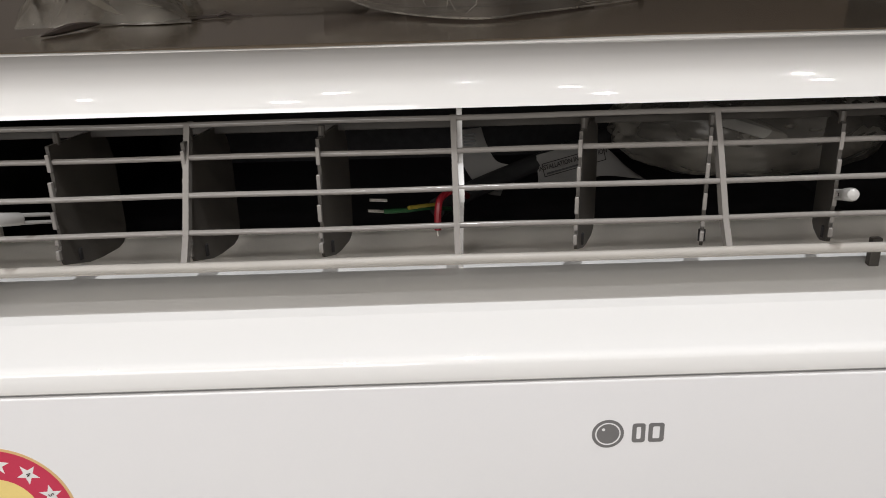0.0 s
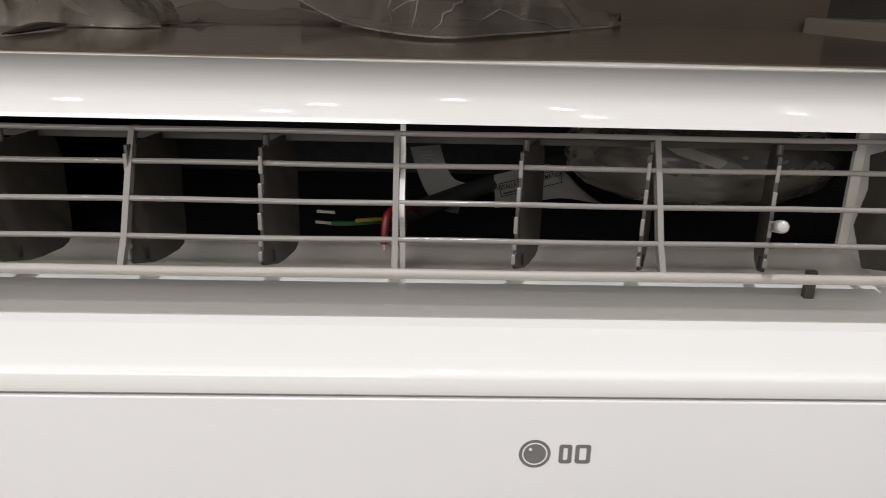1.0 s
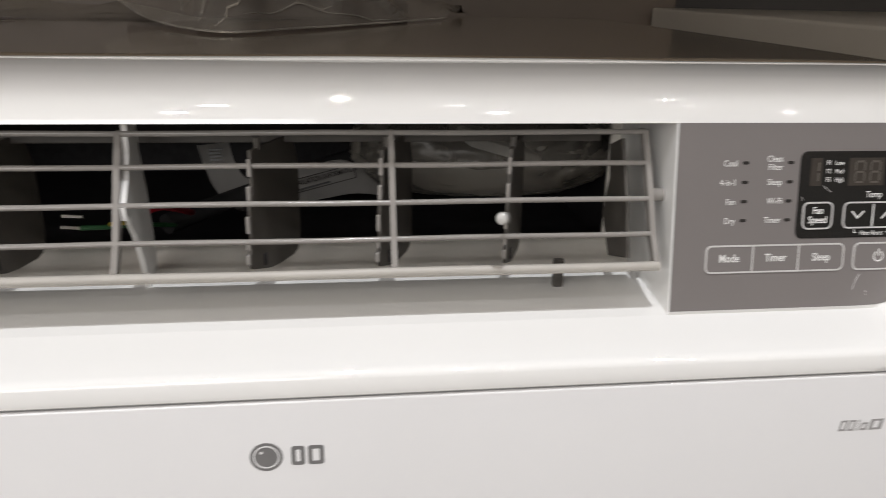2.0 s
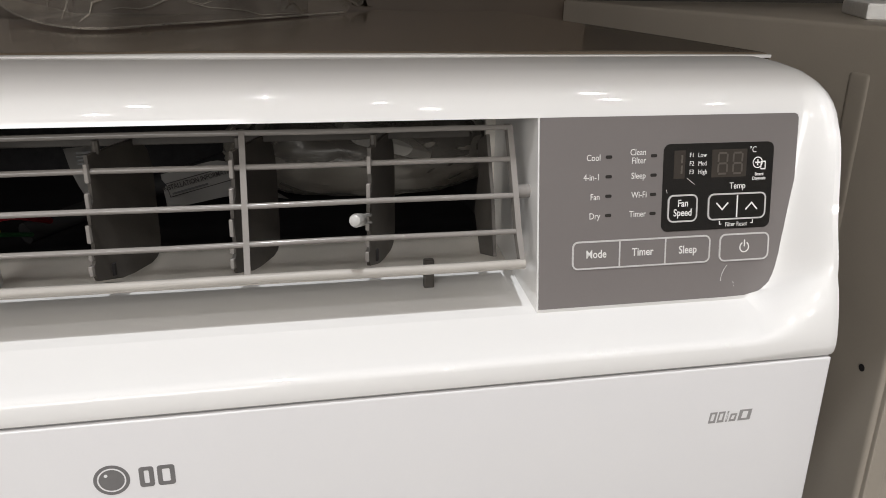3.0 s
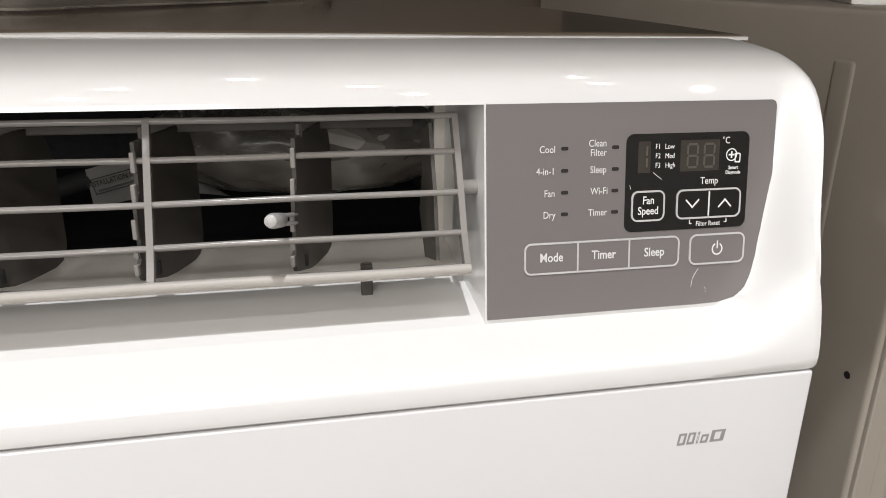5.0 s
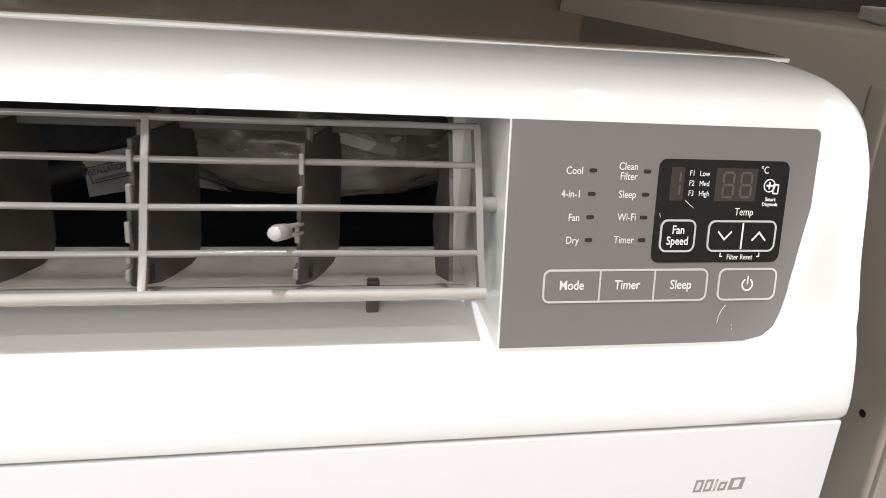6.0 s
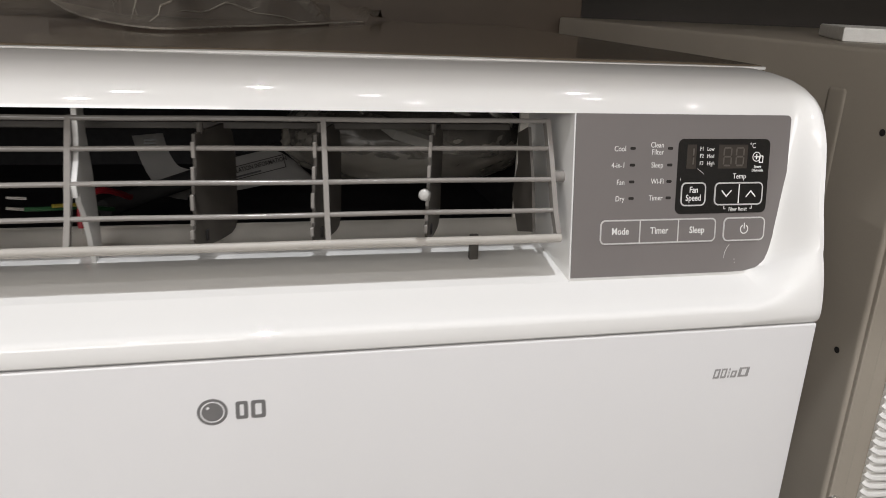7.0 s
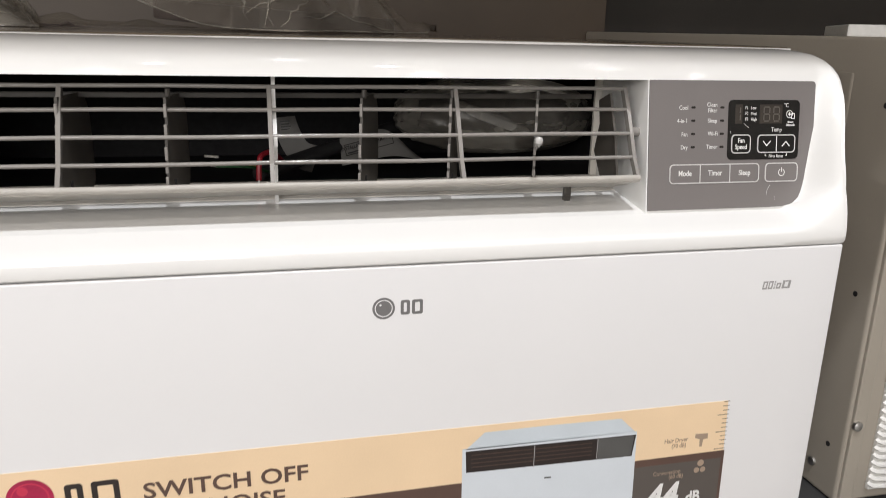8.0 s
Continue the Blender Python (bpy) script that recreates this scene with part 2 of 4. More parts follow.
slab("floor", -4, 4, -4, 1.4, -0.1, 0, M_FLOOR, "pale polished shop floor under the display table", "floor")
slab("ceiling", -4, 4, -4, 1.4, CEILING, CEILING + 0.1, M_CEILING, "warm off-white shop ceiling with round downlights", "ceiling")
# added, unseen: blocks the main downlight from cabinet top and upper cover band
slab("ceiling_shade", -4, 4, -0.178, 1.25, 1.66, 1.73, M_CEILING, "added unseen board that keeps the main downlight off the cabinet top", "ceiling")
slab("wall_back", -4, 4, 1.25, 1.35, 0, CEILING, M_WALL, "dark taupe painted wall behind the display", "wall")
slab("wall_left", -4.1, -4, -4, 1.35, 0, CEILING, M_STOREWALL, "off-white painted side wall of the shop", "wall")
slab("wall_right", 4, 4.1, -4, 1.35, 0, CEILING, M_STOREWALL, "off-white painted side wall of the shop", "wall")
slab("wall_front", -4, 4, -4.1, -4, 0, 1.5, M_STOREWALL, "off-white painted wall opposite the display", "wall")
slab("wall_front_top", -4, 4, -4.1, -4, 2.6, CEILING, M_STOREWALL, "off-white wall above the added fill opening", "wall")
for x0, x1 in ((-4, -3.9), (-0.1, 4)):
    slab("wall_front_pier", x0, x1, -4.1, -4, 1.5, 2.6, M_STOREWALL, "off-white wall beside the added fill opening", "wall")
# added fill light in an unseen opening, to brighten the machine's front
window = tagged(new("fill_opening"), "added white-framed opening, unseen, that holds a soft front fill light", "window", kind="structure")
window.location = (-2.0, -4.05, 1.5)
for x0, x1, z0, z1 in ((-3.9, -0.1, 1.5, 1.55), (-3.9, -0.1, 2.55, 2.6), (-3.9, -3.85, 1.55, 2.55), (-0.15, -0.1, 1.55, 2.55), (-2.03, -1.97, 1.55, 2.55)):
    part("fill_frame", box(x0, x1, -4.08, -4.02, z0, z1, 0.004), M_WHITEFIN, window)
front_fill = bpy.data.lights.new("front_fill", "AREA")
front_fill.shape, front_fill.size, front_fill.size_y, front_fill.energy, front_fill.color = "RECTANGLE", 3.7, 1.0, FILL_POWER, (0.995, 0.975, 0.962)
fill_lamp = new("front_fill", front_fill)
fill_lamp.matrix_basis = look((-2.0, -4.01, 2.05), (-2.0, 0, 2.05))

partition = tagged(part("partition_board", box(-1.6, 0.507, 0.82, 0.84, 0, 1.655, 0.002), M_PARTITION), "beige-brown display board standing behind the machines", "board")

for row_y, power_w, xs in LAMP_ROWS:
    for lx in xs:
        lamp = thing("ceiling_downlight", (lx, row_y, CEILING), "round white ceiling downlight with a bright diffuser", "ceiling light", "ceiling downlights")
        part("rim", ring(circle(0, 0, 0.085), circle(0, 0, 0.068), 0.012, pose(lx, row_y, CEILING - 0.012)), M_WHITEFIN, lamp)
        light = bpy.data.lights.new("downlight", "AREA")
        light.shape, light.size, light.energy = "DISK", 0.036 if row_y > -1 else 0.072, power_w
        light.color = (0.945, 0.962, 1.0) if row_y == -0.60 else (0.995, 0.966, 0.972)
        bulb = new("downlight", light)
        bulb.parent = lamp
        bulb.location = (0, 0, -0.014)

table = thing("display_table", (0.1, 0.4, 0), "dark grey display table under the machines", "table")
part("tabletop", box(-1.2, 1.3, 0.05, 0.80, BASE - 0.03, BASE, 0.003), M_SHELF, table)
for tx in (-1.15, 1.25):
    for ty in (0.1, 0.75):
        part("leg", box(tx - 0.025, tx + 0.025, ty - 0.025, ty + 0.025, 0, BASE - 0.03, 0.002), M_SHELF, table)

# ---- the air conditioner ----
ac = thing("window_air_conditioner", (0, 0.3, BASE), "white window air conditioner with grey control panel and open louvre", "air conditioner")
OPEN_R, OPEN_L = 0.1788, -0.3225

# cabinet of bent sheet, with a lip towards the front
bm = bmesh.new()
profile = [(0.1065, 1.1030), (0.1062, 1.1040), (0.1072, 1.1047), (0.115, 1.1049), (0.20, 1.1050), (0.62, 1.1050)]
cols = []
for i in range(45):
    x = -0.3275 + 0.655 * i / 44
    wob = 0.0004 * math.sin(9.0 * x + 1.0) + 0.0002 * math.sin(31 * x)
    cols.append([bm.verts.new((x, y + (0.0015 * math.sin(13 * x) if k < 4 else 0), z + wob * (1 if k < 4 else 0.3))) for k, (y, z) in enumerate(profile)])
for a, b in zip(cols, cols[1:]):
    for k in range(len(profile) - 1):
        bm.faces.new((a[k], b[k], b[k + 1], a[k + 1]))
for sx in (-1, 1):
    c = cols[0] if sx < 0 else cols[-1]
    edge = [bm.verts.new((sx * 0.3295, v.co.y, v.co.z - 0.0022)) for v in c]
    foot = [bm.verts.new((sx * 0.3295, v.co.y, BASE + 0.006)) for v in c]
    for k in range(len(c) - 1):
        bm.faces.new((c[k], c[k + 1], edge[k + 1], edge[k]))
        bm.faces.new((edge[k], edge[k + 1], foot[k + 1], foot[k]))
bm.faces.new([c[-1] for c in cols] + [bm.verts.new((0.3295, 0.62, BASE + 0.006)), bm.verts.new((-0.3295, 0.62, BASE + 0.006))])
part("cabinet", bm, M_CABINET, ac, "cream painted sheet steel cabinet, shade put into its colour", True)
bm = bmesh.new()
loops = []
for i in range(61):
    x = -0.3285 + 0.657 * i / 60
    thick = 0.0007 + 0.0003 * math.sin(17 * x + 0.6) + 0.0001 * math.sin(53 * x)
    y, z = 0.1030 + 0.0004 * math.sin(13 * x), 1.1034 + 0.0003 * math.sin(9 * x + 1)
    loops.append([bm.verts.new((x, y, z - 0.0012)), bm.verts.new((x, y - 0.0004, z + thick * 0.4)), bm.verts.new((x, y + 0.0006, z + thick)), bm.verts.new((x, y + 0.0035, z + thick)), bm.verts.new((x, y + 0.0035, z - 0.0012))])
for a, b in zip(loops, loops[1:]):
    for k in range(5):
        bm.faces.new((a[k], a[(k + 1) % 5], b[(k + 1) % 5], b[k]))
bm.faces.new(loops[0])
bm.faces.new(loops[-1][::-1])
part("cabinet_lip", bm, M_COVER, ac, "white folded front edge of the cabinet", True)
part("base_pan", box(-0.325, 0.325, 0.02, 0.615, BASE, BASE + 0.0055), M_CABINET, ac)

# front cover: the flat run of the profile and the raised rim at the ends
FLAT = [(0.0012, 0.9757), (-0.0002, 0.9768), (-0.0006, 0.9788), (-0.0003, 0.9842), (0.0001, 0.9858), (0.0012, 0.9870), (0.0034, 0.9879), (0.0130, 0.9903), (0.0302, 0.9942)]
RIM = [(0.0012, 0.9757), (-0.0002, 0.9778), (-0.0006, 0.9815), (-0.0003, 0.9858), (0.0005, 0.9908), (0.0016, 0.9962), (0.0030, 1.0020), (0.0048, 1.0075), (0.0070, 1.0130)]
LOW = len(FLAT) - 1
for i in range(1, 25):
    t = i / 24
    FLAT.append((0.0302 + 0.0141 * t, 0.9942 + 0.0880 * t))
    RIM.append((0.0070 + 0.0265 * t ** 1.35, 1.0130 + 0.0640 * t))
HIGH = len(FLAT) - 1
FLAT += [(0.0455, 1.0878), (0.0478, 1.0922), (0.0515, 1.0957), (0.0575, 1.0987), (0.0670, 1.1009), (0.0830, 1.1025), (0.1050, 1.1033)]
RIM += [(0.0375, 1.0845), (0.0410, 1.0890), (0.0460, 1.0932), (0.0535, 1.0970), (0.0640, 1.1000), (0.0810, 1.1021), (0.1050, 1.1031)]
PANEL_EDGE = [(0.2, 0.2), (131.0, 0.2), (132.6, 0.9), (133.3, 2.5), (133.2, 30), (132.4, 45), (131.2, 57), (129.6, 67), (126.8, 76), (123, 81.9), (117, 85.6), (109, 87.3), (98, 87.6), (0.2, 87.6)]


def panel_right(row):
    """Where the scoop towards the rim begins, by the row of the profile."""
    if row <= LOW:
        return 0.250 + 0.0355 * row / LOW
    v = 88.4 * (1 - (row - LOW) / (HIGH - LOW))
    for (u0, v0), (u1, v1) in zip(PANEL_EDGE[3:], PANEL_EDGE[4:]):
        if v <= v1:
            return 0.1822 + 0.000962 * (u0 + (u1 - u0) * max(0, v - v0) / (v1 - v0))
    return 0.2855


def cover_point(x, row, dx=0.0, dy=0.0):
    (fy, fz), (ry, rz) = FLAT[row], RIM[row]
    ax = abs(x)
    w = smoothstep(panel_right(row), 0.3245, ax)
    y, z = fy + (ry - fy) * w, fz + (rz - fz) * w
    edge = 0.3148 - 0.0006 * smoothstep(0, LOW, row) + 0.0080 * smoothstep(LOW + 6, HIGH + 2, row)
    if ax > 0.26:
        ax = 0.26 + (ax - 0.26) * (edge - 0.26) / 0.0645
    side = dx * (0.55 + 0.45 * smoothstep(0, LOW, row))
    top = smoothstep(HIGH - 3, HIGH + 3, row)
    d = min(0.0129, max(0.0, ax + side - 0.3165))
    z -= top * (0.013 - math.sqrt(0.013 ** 2 - d * d))
    return Vector((math.copysign(ax + side, x), min(y + dy, 0.1062), z))


xs = [OPEN_L + (OPEN_R - OPEN_L) * i / 40 for i in range(41)] + [OPEN_R + 0.002 * i for i in range(1, 74)]
xs = [x for x in xs if x <= 0.3246]
xs = [-0.3245] + xs
edges = [(0.0014, 0.0006), (0.0024, 0.0020), (0.0030, 0.0045), (0.0033, 0.0085), (0.0034, 0.0150), (0.0034, 0.0350), (0.0030, 0.0750)]
bm = bmesh.new()
grid = []
for x, dx, dy in [(-0.3245, e, o) for e, o in edges[::-1]] + [(x, 0.0, 0.0) for x in xs] + [(0.3245, e, o) for e, o in edges]:
    grid.append([bm.verts.new(cover_point(x, r, dx, dy)) for r in range(len(FLAT))])
for a, b in zip(grid, grid[1:]):
    mid = (a[-1].co.x + b[-1].co.x) / 2
    for r in range(len(FLAT) - 1):
        if OPEN_L < mid < OPEN_R and LOW <= r < HIGH:
            continue
        bm.faces.new((a[r], b[r], b[r + 1], a[r + 1]))
part("front_cover", bm, M_COVER, ac, "glossy white moulded front cover", True)

# throat of the outlet behind the cover
bm = bmesh.new()
SILL = [(0.0302, 0.9942), (0.045, 0.9962), (0.07, 0.9990), (0.095, 1.0022), (0.113, 1.0052)]
rows = []
for x in (OPEN_L, OPEN_R):
    rows.append([bm.verts.new((x, y, z)) for y, z in SILL])
for k in range(len(SILL) - 1):
    bm.faces.new((rows[0][k], rows[1][k], rows[1][k + 1], rows[0][k + 1]))
part("sill", bm, M_COVER, ac, "white outlet sill below the louvre", True)
bm = prism([(0.0800, 1.0001), (0.0800, 1.0006), (0.0950, 1.0028), (0.1125, 1.0057), (0.1125, 1.0051), (0.0950, 1.0023)], OPEN_R - OPEN_L - 0.0008, Matrix(((0, 0, 1, OPEN_L + 0.0004), (1, 0, 0, 0), (0, 1, 0, 0), (0, 0, 0, 1))))
part("apron", bm, M_FRAME, ac, "pale cream apron at the back of the sill")
part("soffit", box(OPEN_L, OPEN_R, 0.0470, 0.113, 1.0824, 1.0848), M_DUCT, ac)
for x0, x1 in ((OPEN_R - 0.0002, OPEN_R + 0.0018), (OPEN_L - 0.0018, OPEN_L + 0.0002)):
    bm = bmesh.new()
    outline = [(0.0306, 0.9944), (0.0442, 1.0826), (0.113, 1.0826), (0.113, 0.9944)]
    prism([(y, z) for y, z in outline], x1 - x0, Matrix(((0, 0, 1, x0), (1, 0, 0, 0), (0, 1, 0, 0), (0, 0, 0, 1))), bm)
    part("cheek", bm, M_COVER, ac)
part("duct_frame", ring([(OPEN_L, 0.985), (OPEN_R + 0.01, 0.985), (OPEN_R + 0.01, 1.095), (OPEN_L, 1.095)], [(OPEN_L + 0.012, 1.0055), (0.1735, 1.0055), (0.1735, 1.0830), (OPEN_L + 0.012, 1.0830)], 0.003, Matrix(((1, 0, 0, 0), (0, 0, 1, 0.1135), (0, 1, 0, 0), (0, 0, 0, 1)))), M_FRAME, ac, "cream frame round the air duct, lightened in place of light")
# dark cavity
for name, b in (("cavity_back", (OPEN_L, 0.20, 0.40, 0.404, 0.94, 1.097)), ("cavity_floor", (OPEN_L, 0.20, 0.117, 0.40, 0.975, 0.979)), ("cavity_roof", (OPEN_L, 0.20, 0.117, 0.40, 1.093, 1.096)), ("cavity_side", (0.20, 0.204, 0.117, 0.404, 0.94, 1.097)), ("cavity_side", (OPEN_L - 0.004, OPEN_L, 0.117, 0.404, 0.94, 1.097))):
    part(name, box(*b), M_BLACK, ac, "matt black plate closing the inside")

# lower panel
bm = box(-0.3165, 0.3150, 0.0002, 0.022, BASE + 0.004, 0.9750)
bmesh.ops.bisect_plane(bm, geom=bm.verts[:] + bm.edges[:] + bm.faces[:], plane_co=(0, 0, 0.9), plane_no=(0, 0, 1))
for i in range(1, 24):
    bmesh.ops.bisect_plane(bm, geom=bm.verts[:] + bm.edges[:] + bm.faces[:], plane_co=(-0.3165 + 0.6315 * i / 24, 0, 0), plane_no=(1, 0, 0))
sharp = [e for e in bm.edges if e.calc_face_angle(0) > 1.2]
bmesh.ops.bevel(bm, geom=sharp, offset=0.0013, segments=3, profile=0.6, affect="EDGES")
part("lower_panel", bm, M_PANEL, ac, "flat satin white intake panel", True)
# black strip that puts the shade inside the seam gap into colour
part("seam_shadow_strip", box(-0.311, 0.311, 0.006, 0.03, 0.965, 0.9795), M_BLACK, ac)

# louvre: bars, ribs, end plate
BARS = [(0.0600, 1.0752), (0.0530, 1.0618), (0.0455, 1.0465), (0.0385, 1.0315), (0.0297, 1.0190)]
LOUVRE_L, LOUVRE_R = -0.316, 0.1718
for k, (y, z) in enumerate(BARS):
    r = 0.0013 if k < 4 else 0.0021
    bm = tube([(LOUVRE_L, y + 0.0014, z), *[(LOUVRE_L + (LOUVRE_R - LOUVRE_L) * i / 16, y + 0.0014, z + 0.0002 * math.sin(i * 1.3 + k)) for i in range(1, 16)], (LOUVRE_R, y + 0.0014, z)], r, 14)
    part("bar", bm, M_LOUVER if k < 4 else M_DUCT, ac, smooth=True)
for x in (LOUVRE_R - 0.0012, 0.0503, -0.0680, -0.1863, LOUVRE_L + 0.0012):
    bm = bmesh.new()
    path = [(BARS[0][0] + 0.0004, BARS[0][1] + 0.0008), *[(y - 0.0004, z) for y, z in BARS[1:]]]
    line = [(y, z) for y, z in path] + [(y + 0.0055, z) for y, z in path[::-1]]
    prism(line, 0.0026, Matrix(((0, 0, 1, x - 0.0013), (1, 0, 0, 0), (0, 1, 0, 0), (0, 0, 0, 1))), bm)
    part("rib", bm, M_LOUVER, ac)
bm = prism([(0.0300, 1.0168), (0.0310, 1.0186), (0.0680, 1.0072), (0.0676, 1.0056)], LOUVRE_R - LOUVRE_L, Matrix(((0, 0, 1, LOUVRE_L), (1, 0, 0, 0), (0, 1, 0, 0), (0, 0, 0, 1))))
part("louvre_floor", bm, M_PLATE, ac, "greyish cream floor plate of the louvre")
bm = prism([(0.062, 1.072), (0.078, 1.066), (0.074, 1.050), (0.080, 1.030), (0.066, 1.012), (0.042, 1.019), (0.050, 1.046)], 0.0016, Matrix(((0, 0, 1, 0.1600), (1, 0, 0, 0), (0, 1, 0, 0), (0, 0, 0, 1))))
part("end_plate", bm, M_VANE, ac)
part("pivot", tube([(LOUVRE_R, 0.052, 1.047), (OPEN_R, 0.052, 1.047)], 0.0032, 14), M_LOUVER, ac, smooth=True)

# vertical vanes, turned a little, each with pins above and below
def vane(x, turn, knob):
    m = pose(x, 0.057, 0, 0, 0, turn)
    side = m @ Matrix(((0, 0, 1, -0.0008), (1, 0, 0, 0), (0, 1, 0, 0), (0, 0, 0, 1)))
    outline = [(-0.004, 1.0690), (0.036, 1.0690), (0.043, 1.062), (0.046, 1.052), (0.046, 1.0165), (0.0448, 1.0120), (0.0415, 1.0088), (0.036, 1.0076), (0.020, 1.0084), (0.010, 1.0098), (-0.008, 1.0152), (-0.0105, 1.021), (-0.0085, 1.024), (-0.0075, 1.030), (-0.0075, 1.044), (-0.004, 1.050)]
    v = part("vane", prism(outline, 0.0016, side), M_VANE, ac)
    for z0, z1, yy in ((1.0575, 1.0655, -0.0048), (1.0455, 1.0535, -0.0066), (1.0325, 1.0405, -0.0090), (1.0250, 1.0295, -0.0098), (1.0182, 1.0230, -0.0108)):
        b = box(-0.0009, 0.0009, yy - 0.0008, yy + 0.0012, z0, z1, 0.0004, 2)
        bmesh.ops.transform(b, matrix=m, verts=b.verts)
        part("vane_tip", b, M_LOUVER, v)
    part("pin", tube([m @ Vector((0, 0.004, 1.0135)), m @ Vector((0, 0.004, 1.019))], 0.0018, 8), M_BLACK, v)
    part("pin", tube([m @ Vector((0, 0.004, 1.068)), m @ Vector((0, 0.004, 1.0735))], 0.0016, 8), M_VANE, v)
    if knob:
        m = pose(x, 0.057, 0, 0, 0, -17)
        for s in (-0.0017, 0.0017):
            part("knob_arm", tube([m @ Vector((0, -0.005, 1.0368 + s)), m @ Vector((0, -0.0265, 1.0428 + s))], 0.0009, 6), M_KNOB, v)
        part("knob", tube([m @ Vector((0, -0.0250, 1.0424)), m @ Vector((0, -0.0260, 1.0427)), m @ Vector((0, -0.0360, 1.0455)), m @ Vector((0, -0.0385, 1.0462)), m @ Vector((0, -0.0393, 1.0464))], [0.0021, 0.0028, 0.0029, 0.0023, 0.0010], 14), M_KNOB, v, "translucent white finger knob", True)
    return v


for vx, turn in ((-0.2455, -8), (-0.1865, -8), (-0.1275, -8), (-0.0105, -20), (0.0472, -20), (0.1060, -20)):
    vane(vx, turn, vx in (-0.2455, 0.1060))
part("linkage", box(-0.29, 0.158, 0.086, 0.089, 1.066, 1.0695, 0.0006), M_VANE, ac)
part("drive_post", box(0.1310, 0.1360, 0.060, 0.064, 0.9958, 1.012, 0.0008), M_VANE, ac)

# centre bracket from soffit to sill
bm = prism([(0.062, 1.0830), (0.076, 1.0830), (0.077, 1.065), (0.083, 1.045), (0.087, 1.020), (0.089, 0.9990), (0.072, 0.9975), (0.066, 1.015), (0.058, 1.030), (0.052, 1.0365), (0.0515, 1.0410), (0.0465, 1.0400), (0.0455, 1.0460), (0.055, 1.056), (0.060, 1.066)], 0.0024, Matrix(((0, 0, 1, -0.0665), (1, 0, 0, 0), (0, 1, 0, 0), (0, 0, 0, 1))))
part("bracket", bm, M_COVER, ac, "pale centre bracket of the louvre")

# ---- control panel ----
TL, TRI, BLO = Vector((0.1790, 0.0436, 1.0826)), Vector((0.311, 0.0436, 1.0826)), Vector((0.1790, 0.0300, 0.9958))
AX = (TRI - TL).normalized()
UP = (TL - BLO).normalized()
OUT = AX.cross(UP)
PANEL = Matrix.Translation(TL) @ Matrix(((AX.x, UP.x, OUT.x, 0), (AX.y, UP.y, OUT.y, 0), (AX.z, UP.z, OUT.z, 0), (0, 0, 0, 1))) @ Matrix.Diagonal((0.962, 1, 1, 1))


def on_panel(u, v, lift=0.0):
    """The pose of a print on the control panel, u mm to the right and v mm down from its corner."""
    return PANEL @ Matrix.Translation((u / 1000, -v / 1000, lift / 1000))


mm = 0.001
panel = part("control_panel", prism([(u * mm, -v * mm) for u, v in PANEL_EDGE], 0.0007, PANEL @ Matrix.Translation((0, 0, -0.0001))), M_GREY, ac, "grey satin control panel film")
FACE = 0.66
display = part("display", prism(rounded(61.9 * mm, 120.5 * mm, -54.0 * mm, -13.2 * mm, 3.4 * mm), 0.00035, on_panel(0, 0, FACE - 0.1)), M_DISPLAY, panel, "glossy black display field")
TOP = FACE + 0.27

for words, u, v in (("Cool", 26.4, 18.6), ("4-in-1", 25.7, 27.4), ("Fan", 27.5, 36.4), ("Dry", 27.5, 45.2), ("Clean", 48.8, 16.6), ("Filter", 49.2, 20.4), ("Sleep", 49.3, 27.3), ("Wi-Fi", 49.9, 36.1), ("Timer", 49.4, 45.0)):
    lettering(words, 4.1 * mm, M_PRINT, panel, on_panel(u, v, FACE))
for u, v in ((34.1, 18.3), (34.2, 27.2), (34.3, 36.1), (34.4, 45.0), (57.0, 18.3), (57.1, 27.2), (57.2, 36.1), (57.3, 45.0)):
    part("indicator", prism(rounded(-1.6 * mm, 1.6 * mm, -0.75 * mm, 0.75 * mm, 0.6 * mm, 3), 0.00025, on_panel(u, v, FACE - 0.1)), M_LED, panel)
for words, u, v in (("Mode", 28.6, 62.9), ("Timer", 52.6, 62.9), ("Sleep", 76.5, 63.1)):
    lettering(words, 5.3 * mm, M_PRINT, panel, on_panel(u, v, FACE + 0.3), bold=0.00006)


def key(u0, u1, v0, v1, r, face, parent, mat):
    o, i = rounded(u0 * mm, u1 * mm, -v1 * mm, -v0 * mm, r * mm), rounded((u0 + 0.75) * mm, (u1 - 0.75) * mm, -(v1 - 0.75) * mm, -(v0 + 0.75) * mm, (r - 0.75) * mm)
    b = part("button", prism(i, 0.0004, on_panel(0, 0, face - 0.15)), mat, parent)
    part("outline", ring(o, i, 0.0006, on_panel(0, 0, face - 0.15)), M_SILVER, b)
    return b


group = key(16.5, 88.7, 56.5, 69.8, 3.0, FACE, panel, M_GREY)
for u in (40.7, 64.6):
    part("divider", prism(rounded((u - 0.35) * mm, (u + 0.35) * mm, -69.3 * mm, -57.0 * mm, 0.2 * mm, 2), 0.0005, on_panel(0, 0, FACE - 0.05)), M_SILVER, group)
power = key(93.6, 121.0, 56.5, 69.9, 3.2, FACE, panel, M_GREY)
arc = circle(0, 0, 2.7 * mm, 22, 118, 422) + circle(0, 0, 2.1 * mm, 22, 422, 118)
part("power_symbol", prism(arc, 0.00012, on_panel(107.4, 63.3, FACE + 0.22)), M_PRINT, power)
